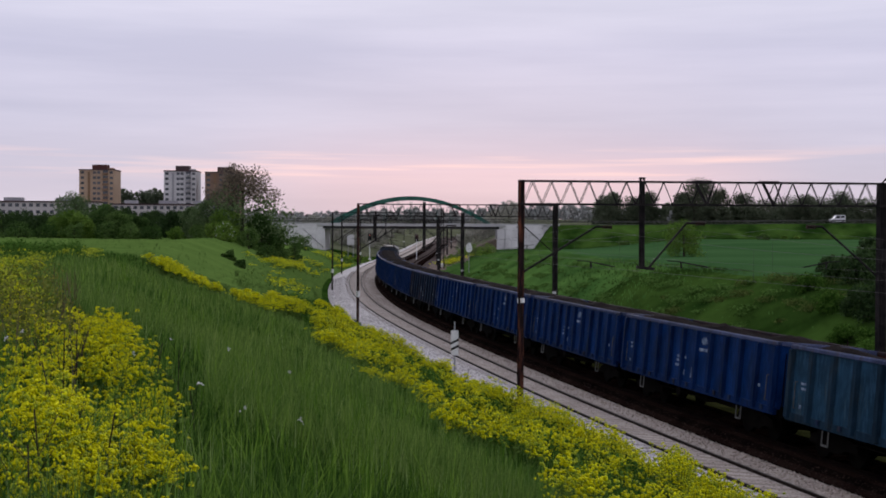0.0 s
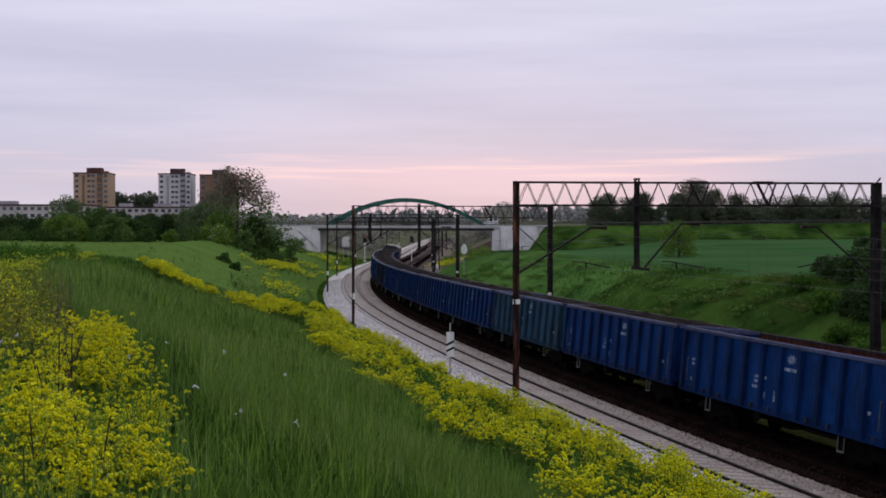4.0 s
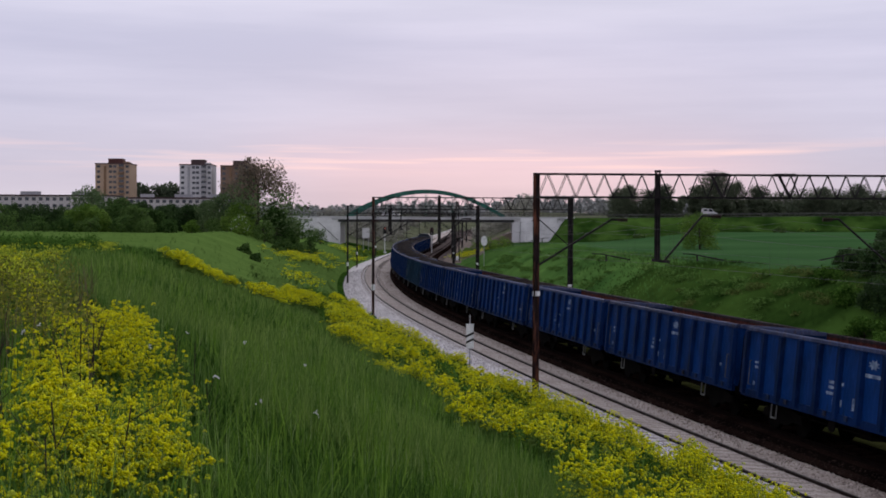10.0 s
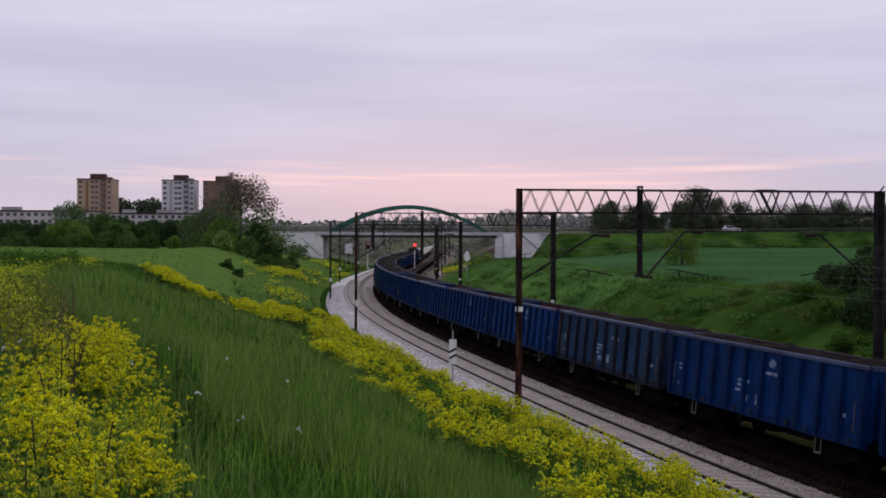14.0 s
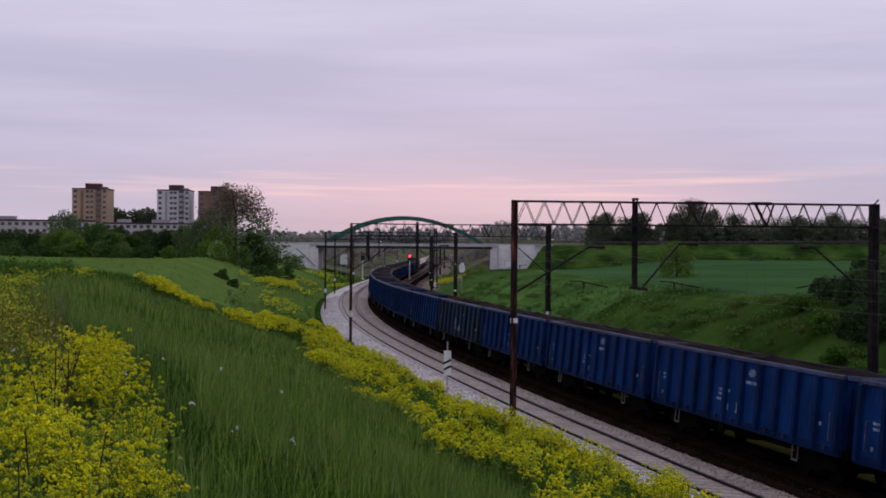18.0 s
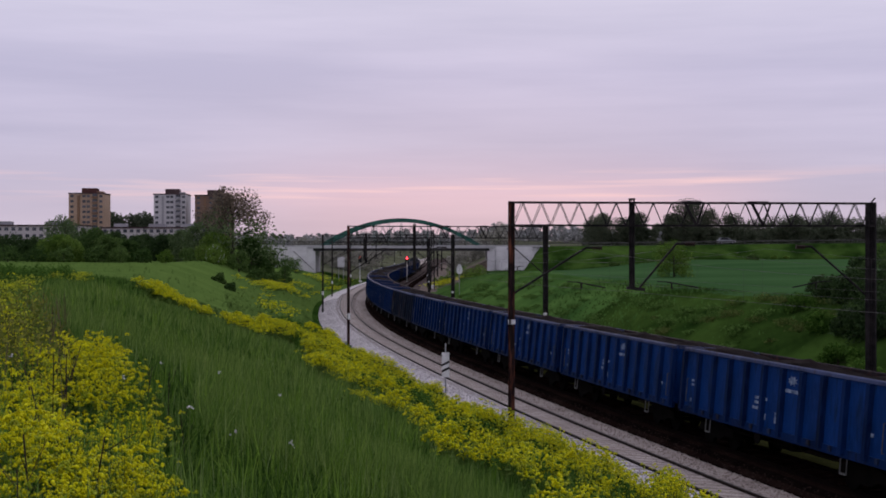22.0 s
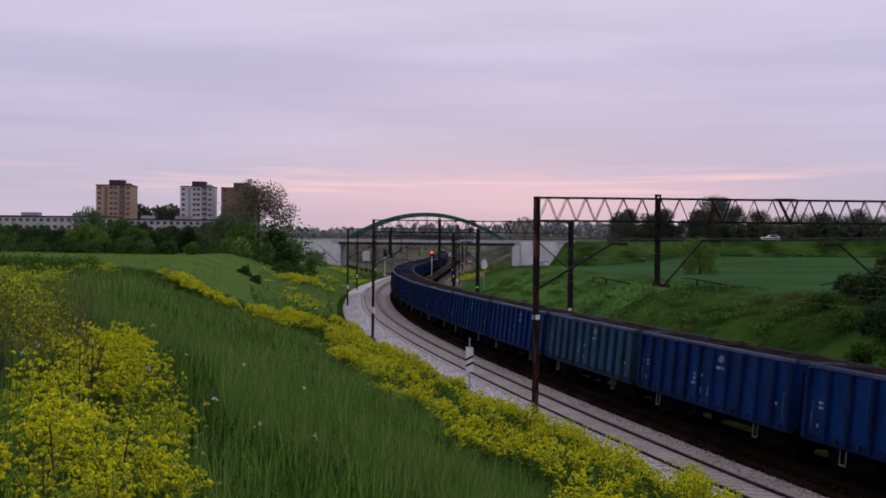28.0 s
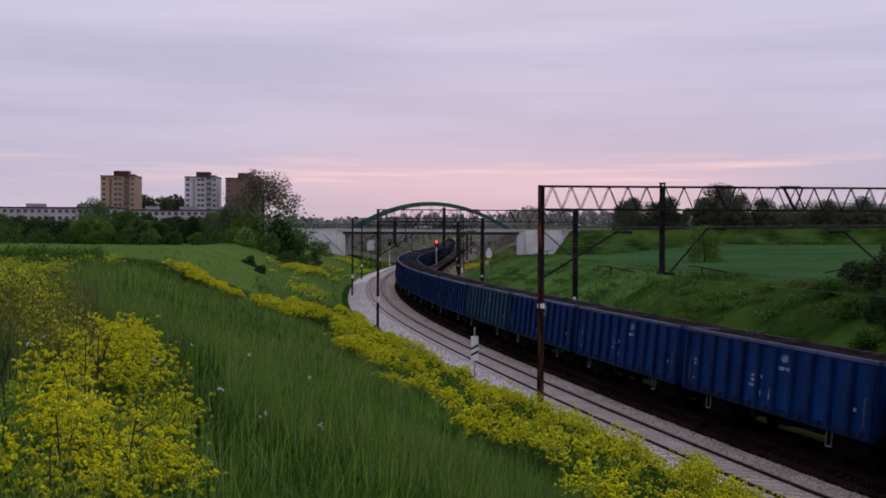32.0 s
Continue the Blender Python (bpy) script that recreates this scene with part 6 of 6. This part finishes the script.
def build_wagon(paint, rib, label, load, ribs=11):
    w = thing("coal_wagon", label, "freight wagon", "coal wagons")
    h, L = BODY / 2, BODY
    for y in (-HALF_W, HALF_W):
        part("side_wall", MB().box((0, y, (TOP + SILL) / 2), (L, 0.05, TOP - SILL)), paint, w)
        part("inner_lining", MB().box((0, y - math.copysign(0.05, y), (TOP + SILL) / 2), (L - 0.1, 0.03, TOP - SILL - 0.06)), "inner", w, "rusted inner wall")
        part("top_rail", MB().prism([(y - 0.09, TOP - 0.07), (y + 0.09, TOP - 0.07), (y + 0.09, TOP + 0.02), (y + 0.05, TOP + 0.05), (y - 0.05, TOP + 0.05), (y - 0.09, TOP + 0.02)], -h, h, 0), "toprail" if y > 0 else "oldtop", w, "faded pressed top rail")
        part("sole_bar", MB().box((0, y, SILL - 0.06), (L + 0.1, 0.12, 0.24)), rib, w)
        o = math.copysign(1, y)
        k = [(-0.13, 0.0), (0.13, 0.0), (0.085, 0.13), (-0.085, 0.13)]
        for q in range(ribs + 1):
            x = -h + 0.1 + (L - 0.2) * q / ribs
            m = MB().prism([(x + a, y + o * (0.025 + b)) for a, b in k], SILL - 0.1, TOP - 0.1, 2)
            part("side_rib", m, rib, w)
        for q in range(ribs):
            x = -h + 0.1 + (L - 0.2) * (q + 0.5) / ribs
            if q % 3 != 1:
                part("door_catch", MB().box((x, y + o * 0.09, SILL - 0.02), (0.14, 0.06, 0.14)), "catch", w, "worn door catch")
        for x in (-4.2, 4.2):
            part("grab_step", MB().bar((x - 0.16, y + o * 0.06, SILL - 0.2), (x - 0.16, y + o * 0.06, SILL - 0.62), 0.035).bar((x + 0.16, y + o * 0.06, SILL - 0.2), (x + 0.16, y + o * 0.06, SILL - 0.62), 0.035)
                 .bar((x - 0.16, y + o * 0.06, SILL - 0.62), (x + 0.16, y + o * 0.06, SILL - 0.62), 0.05), "stepgrey", w)
    for x, o in ((-h, -1), (h, 1)):
        part("end_wall", MB().box((x, 0, (TOP + SILL) / 2), (0.06, 2 * HALF_W - 0.06, TOP - SILL)), paint, w)
        part("end_rail", MB().box((x, 0, TOP - 0.01), (0.16, 2 * HALF_W - 0.1, 0.13)), "toprail", w)
        for y in (-0.9, -0.3, 0.3, 0.9):
            part("end_rib", MB().box((x + o * 0.08, y, (TOP + SILL) / 2), (0.12, 0.1, TOP - SILL - 0.1)), rib, w)
        part("headstock", MB().box((x + o * 0.05, 0, SILL - 0.08), (0.18, 2.6, 0.36)), "chassis", w)
        for y in (-0.875, 0.875):
            b = part("buffer", MB().bar((x + o * 0.1, y, 1.04), (h * o + o * 0.32, y, 1.04), 0.2, n=10).bar((h * o + o * 0.32, y, 1.04), (h * o + o * 0.42, y, 1.04), 0.46, n=14), "chassis", w)
        part("coupling", MB().bar((x + o * 0.1, 0, 1.0), (h * o + o * 0.43, 0, 0.9), 0.1, n=6), "chassis", w)
        for y in (-1.3, 1.3):
            part("ladder", MB().bar((x + o * 0.14, y, 1.1), (x + o * 0.14, y, 2.9), 0.03).bar((x + o * 0.14, y * 0.76, 1.1), (x + o * 0.14, y * 0.76, 2.9), 0.03), "chassis", w)
    part("underframe", MB().box((0, 0, SILL - 0.12), (L - 0.3, 2.3, 0.22)).box((0, 0, SILL - 0.35), (L - 2, 0.4, 0.35)).box((0.4, 0.5, 0.72), (1.0, 0.5, 0.4)).box((-0.9, -0.5, 0.74), (0.8, 0.5, 0.36)), "chassis", w)
    for y in (-1.18, 1.18):
        part("brake_rod", MB().bar((-3.2, y, 0.72), (3.2, y, 0.72), 0.05, n=6).bar((-1.4, y, 0.72), (-1.0, y, 1.05), 0.05).bar((1.5, y, 0.72), (1.2, y, 1.05), 0.05), "chassis", w)
        part("brake_handwheel", MB().wheel((0.9, y * 1.22, 0.78), 0.2, 0.03, "y", 14), "chassis", w)
    for x in (-4.5, 4.5):
        b = part("bogie", MB().box((x, 0, 0.62), (0.5, 2.0, 0.28)), "chassis", w)
        for y in (-0.98, 0.98):
            part("side_frame", MB().prism([(x - 1.3, 0.42), (x - 0.65, 0.42), (x - 0.4, 0.28), (x + 0.4, 0.28), (x + 0.65, 0.42), (x + 1.3, 0.42), (x + 1.2, 0.66), (x + 0.45, 0.84), (x - 0.45, 0.84), (x - 1.2, 0.66)], y - 0.09, y + 0.09, 1), "chassis", b)
        for dx in (-0.9, 0.9):
            ws = MB().bar((0, -0.95, 0), (0, 0.95, 0), 0.16, n=8)
            for y in (-0.76, 0.76):
                ws.wheel((0, y, 0), 0.46, 0.13, "y", 22)
            for y in (-1.0, 1.0):
                ws.box((0.2, y * 0.9, 0), (0.16, 0.06, 0.1))
            part("wheelset", ws, "chassis", b, at=pose(x + dx, 0, 0.46))
    # stencils on both sides: emblem and bars where the writing cannot be read
    for o in (1, -1):
        y = o * (HALF_W + 0.032)
        def plate(nm, x, z, a, b, lab):
            part(nm, MB().box((-o * x if o < 0 else x, y, z), (a, 0.008, b)), "letter", w, lab)
        pts = [(0.3 * math.cos(t) * (1 if k % 2 else 0.55) - 1.1 * o, 2.78 + 0.16 * math.sin(t) * (1 if k % 2 else 0.55)) for k, t in enumerate(np.linspace(0, 2 * math.pi, 17)[:-1])]
        for x in (-6.0, 6.0):
            part("handrail", MB().bar((x, y + o * 0.07, 1.35), (x, y + o * 0.07, 2.15), 0.035, n=6).bar((x, y, 1.35), (x, y + o * 0.07, 1.35), 0.03, n=6).bar((x, y, 2.15), (x, y + o * 0.07, 2.15), 0.03, n=6), "stepgrey", w, "worn grey hand rail")
        part("emblem", MB().prism(pts, y - 0.004, y + 0.004, 1), "letter", w, "pale emblem patch")
        for x, z, a, b in ((-1.1, 2.46, 0.85, 0.1), (0.75, 2.05, 0.8, 0.09), (0.85, 1.9, 0.6, 0.09), (1.0, 1.72, 0.5, 0.09), (0.62, 1.5, 0.5, 0.2), (-0.35, 1.55, 0.34, 0.34), (-5.3, 1.75, 0.34, 0.1), (5.6, 2.12, 0.36, 0.07), (5.55, 1.97, 0.42, 0.07), (5.75, 1.42, 0.12, 0.12)):
            m = MB().box((x * o, y, z), (a, 0.008, b))
            part("stencil_bar", m, "letter", w, "faded unreadable stencil bar")
    # load
    rng = np.random.default_rng(int(load * 100) + ribs)
    nx, ny = 40, 10
    gx, gy = np.meshgrid(np.linspace(-h + 0.06, h - 0.06, nx), np.linspace(-HALF_W + 0.07, HALF_W - 0.07, ny), indexing="ij")
    gz = load + 0.16 * np.sin(gx * 1.15 + 0.6) * np.cos(gy * 1.1) + 0.12 * (1 - (gy / HALF_W) ** 2) + rng.normal(0, 0.035, gx.shape)
    i = (np.arange(nx - 1)[:, None] * ny + np.arange(ny - 1)[None]).ravel()
    part("coal_load", soup("coal_load", np.stack([gx, gy, gz], 2).reshape(-1, 3), np.stack([i, i + ny, i + ny + 1, i + 1], 1), "coal"), "coal", w, "heap of dark coal")
    return w


def build_loco():
    w = thing("locomotive", "dark electric locomotive hauling the coal wagons", "locomotive")
    h = 7.6
    part("body", MB().prism([(-h, 1.15), (h, 1.15), (h + 0.25, 2.2), (h - 0.35, 3.6), (-h + 0.35, 3.6), (-h - 0.25, 2.2)], -1.45, 1.45, 1), "loco", w)
    part("roof", MB().prism([(-1.4, 3.6), (1.4, 3.6), (0.9, 4.0), (-0.9, 4.0)], -h + 0.5, h - 0.5, 0), "loco", w)
    for x, o in ((-h, -1), (h, 1)):
        for y in (-0.62, 0.62):
            part("windscreen", MB().box((x + o * 0.0, y, 2.95), (0.16, 0.95, 0.6)), "glass", w)
            part("headlight", MB().wheel((x + o * 0.24, y * 1.5, 1.75), 0.11, 0.06, "x", 12), "lamp" if o > 0 else "black", w)
            part("buffer", MB().bar((x, y * 1.4, 1.04), (x + o * 0.62, y * 1.4, 1.04), 0.4, n=12), "chassis", w)
        part("top_lamp", MB().wheel((x - o * 0.15, 0, 3.55), 0.13, 0.08, "x", 12), "lamp" if o > 0 else "black", w)
        pan = part("pantograph", MB().bar((x * 0.6, -0.5, 4.05), (x * 0.6 - o * 0.9, -0.4, 4.75), 0.05).bar((x * 0.6, 0.5, 4.05), (x * 0.6 - o * 0.9, 0.4, 4.75), 0.05), "dark", w)
        part("collector_head", MB().bar((x * 0.6 + o * 0.1, -0.8, 5.4), (x * 0.6 + o * 0.1, 0.8, 5.4), 0.06).bar((x * 0.6 - o * 0.9, 0, 4.75), (x * 0.6 + o * 0.1, 0, 5.38), 0.05), "dark", pan)
        b = part("bogie", MB().box((x * 0.58, 0, 0.72), (3.4, 2.2, 0.5)), "chassis", w)
        for dx in (-1.4, 1.4):
            part("wheelset", MB().wheel((0, -0.76, 0), 0.6, 0.14, "y", 22).wheel((0, 0.76, 0), 0.6, 0.14, "y", 22).bar((0, -0.8, 0), (0, 0.8, 0), 0.18, n=8), "chassis", b, at=pose(x * 0.58 + dx, 0, 0.6))
    for q in range(6):
        for y in (-1.46, 1.46):
            part("side_grille", MB().box((-4.2 + q * 1.7, y, 2.8), (1.1, 0.04, 0.5)), "dark", w)
    return w


TRACK2 = np.array([at_s(s, TRACK_U[1], 0) for s in S_AXIS])
_i0 = I0
LEN2 = np.concatenate([[0], np.cumsum(np.linalg.norm(np.diff(TRACK2[:, :2], axis=0), axis=1))])
LEN2 -= LEN2[_i0]
TRAVEL_T = list(range(0, 33, 2))
TRAVEL_D = [-79.4, -61.86, -44.45, -27.01, -9.65, 7.44, 23.97, 39.71, 54.5, 68.29, 81.14, 93.22, 104.79, 116.14, 127.54, 139.12, 150.81]
# a smooth curve through the travelled distances
_c = np.polyfit(np.array(TRAVEL_T) - 16, TRAVEL_D, 6)


def travelled(t):
    return float(np.polyval(_c, t - 16))


def on_track(l):
    x, y, z = (float(np.interp(l, LEN2, TRACK2[:, k])) for k in range(3))
    th = float(np.interp(l, LEN2, TH))
    return pose(x, y, z + CANT / 2, ROLL, 0, math.degrees(th))


LOOKS = {
    "blue": build_wagon("blue", "rib", "blue high-sided steel coal wagon with vertical ribs, loaded with coal", 3.06),
    "low": build_wagon("blue", "rib", "blue high-sided coal wagon, half full, rusty inside", 2.15),
    "teal": build_wagon("teal", "tealrib", "weathered grey-teal high-sided coal wagon, loaded with coal", 3.0),
    "grey": build_wagon("grey", "greyrib", "sooty dark grey high-sided coal wagon, loaded with coal", 3.1, 10),
}
SPECIAL = {5: "teal", -2: "grey", -8: "teal", 1: "low", 0: "low", -1: "low", 3: "low", 10: "grey"}
TRAIN = []
used = set()
for j in range(-13, 18):
    kind = SPECIAL.get(j, "blue")
    m0 = on_track(20.16 + WAGON * (j + 0.5) + travelled(0))
    if kind in used:
        ob = copy_thing(LOOKS[kind], m0)
    else:
        ob = LOOKS[kind]
        used.add(kind)
    TRAIN.append((j, ob))
LOCO = build_loco()


# ---------- cars on the road ----------
def build_car(label, paint="car"):
    c = thing("car", label, "car", "cars")
    body = [(-2.15, 0.35), (2.1, 0.35), (2.2, 0.62), (2.05, 0.85), (1.0, 0.98), (-1.95, 1.0), (-2.2, 0.85)]
    part("body", MB().prism(body, -0.86, 0.86, 1), paint, c)
    part("cabin", MB().prism([(-1.95, 0.98), (1.0, 0.96), (0.2, 1.48), (-1.5, 1.5)], -0.74, 0.74, 1), paint, c)
    for y in (-0.75, 0.75):
        part("side_window", MB().prism([(-1.6, 1.02), (0.72, 1.0), (0.12, 1.4), (-1.38, 1.42)], y - 0.015, y + 0.015, 1), "carglass", c)
    for x in (-1.35, 1.35):
        for y in (-0.8, 0.8):
            wl = part("wheel", MB().wheel((x, y, 0.32), 0.32, 0.2, "y", 18), "tyre", c)
            part("rim", MB().wheel((x, y * 1.02, 0.32), 0.19, 0.2, "y", 12), "barrier", wl)
    part("headlight", MB().box((2.12, 0.6, 0.7), (0.1, 0.34, 0.14)).box((2.12, -0.6, 0.7), (0.1, 0.34, 0.14)), "lamp", c)
    return c


CAR_A = build_car("white hatchback driving along the embankment road")
CAR_B = build_car("white hatchback driving away from the bridge along the road")
CAR_C = build_car("silver-grey car driving along the embankment road", "carsilver")


def build_van(label, paint="car"):
    c = thing("small_van", label, "van", "cars")
    part("body", MB().prism([(-1.75, 0.35), (1.75, 0.35), (1.85, 0.8), (1.0, 1.1), (0.45, 1.85), (-1.7, 1.95), (-1.8, 1.2)], -0.85, 0.85, 1), paint, c)
    for y in (-0.86, 0.86):
        part("side_window", MB().prism([(-0.35, 1.2), (0.75, 1.15), (0.36, 1.7), (-0.35, 1.74)], y - 0.01, y + 0.01, 1), "carglass", c)
        part("rear_window", MB().prism([(-1.5, 1.3), (-0.6, 1.28), (-0.6, 1.7), (-1.5, 1.74)], y - 0.01, y + 0.01, 1), "carglass", c)
    for x in (-1.15, 1.15):
        for y in (-0.78, 0.78):
            wl = part("wheel", MB().wheel((x, y, 0.3), 0.3, 0.2, "y", 18), "tyre", c)
            part("rim", MB().wheel((x, y * 1.02, 0.3), 0.18, 0.2, "y", 12), "barrier", wl)
    return c


VAN = build_van("small white van driving along the embankment road")
VAN_B = build_van("pale grey van driving away from the bridge along the road", "pale")


def motions():
    times = list(np.arange(0, 32.01, 0.5))
    for j, ob in TRAIN:
        walk(ob, [(t, on_track(20.16 + WAGON * (j + 0.5) + travelled(t))) for t in times])
    walk(LOCO, [(t, on_track(20.16 + WAGON * 18 + 8.1 + travelled(t))) for t in times])

    def road(x, d):
        return pose(x, ROAD_Y - 2.0 * d, float(road_z(x)) + 0.07, 0, 0, 0 if d > 0 else 180)

    ts = (0, 4, 8, 12, 16, 20, 24, 28, 32)
    walk(CAR_A, [(t, road(84.4 - 21.5 * (t - 27.5), -1)) for t in ts])
    walk(VAN, [(t, road(93.96 - 20.93 * t, -1)) for t in ts])
    z = float(RED_ASPECT.location.z)
    walk(RED_ASPECT, [(t, pose(0, -0.23, z, 0, 0, a)) for t, a in ((0, 180), (12.2, 180), (12.3, 120), (12.4, 60), (12.5, 0), (32, 0))])
    walk(VAN_B, [(t, road(36.3 + 21.7 * (t - 9), 1)) for t in ts])
    walk(CAR_B, [(t, road(46 + 21.7 * (t - 13), 1)) for t in ts])
    walk(CAR_C, [(t, road(68.4 + 21.7 * (t - 22), 1)) for t in ts])


motions()
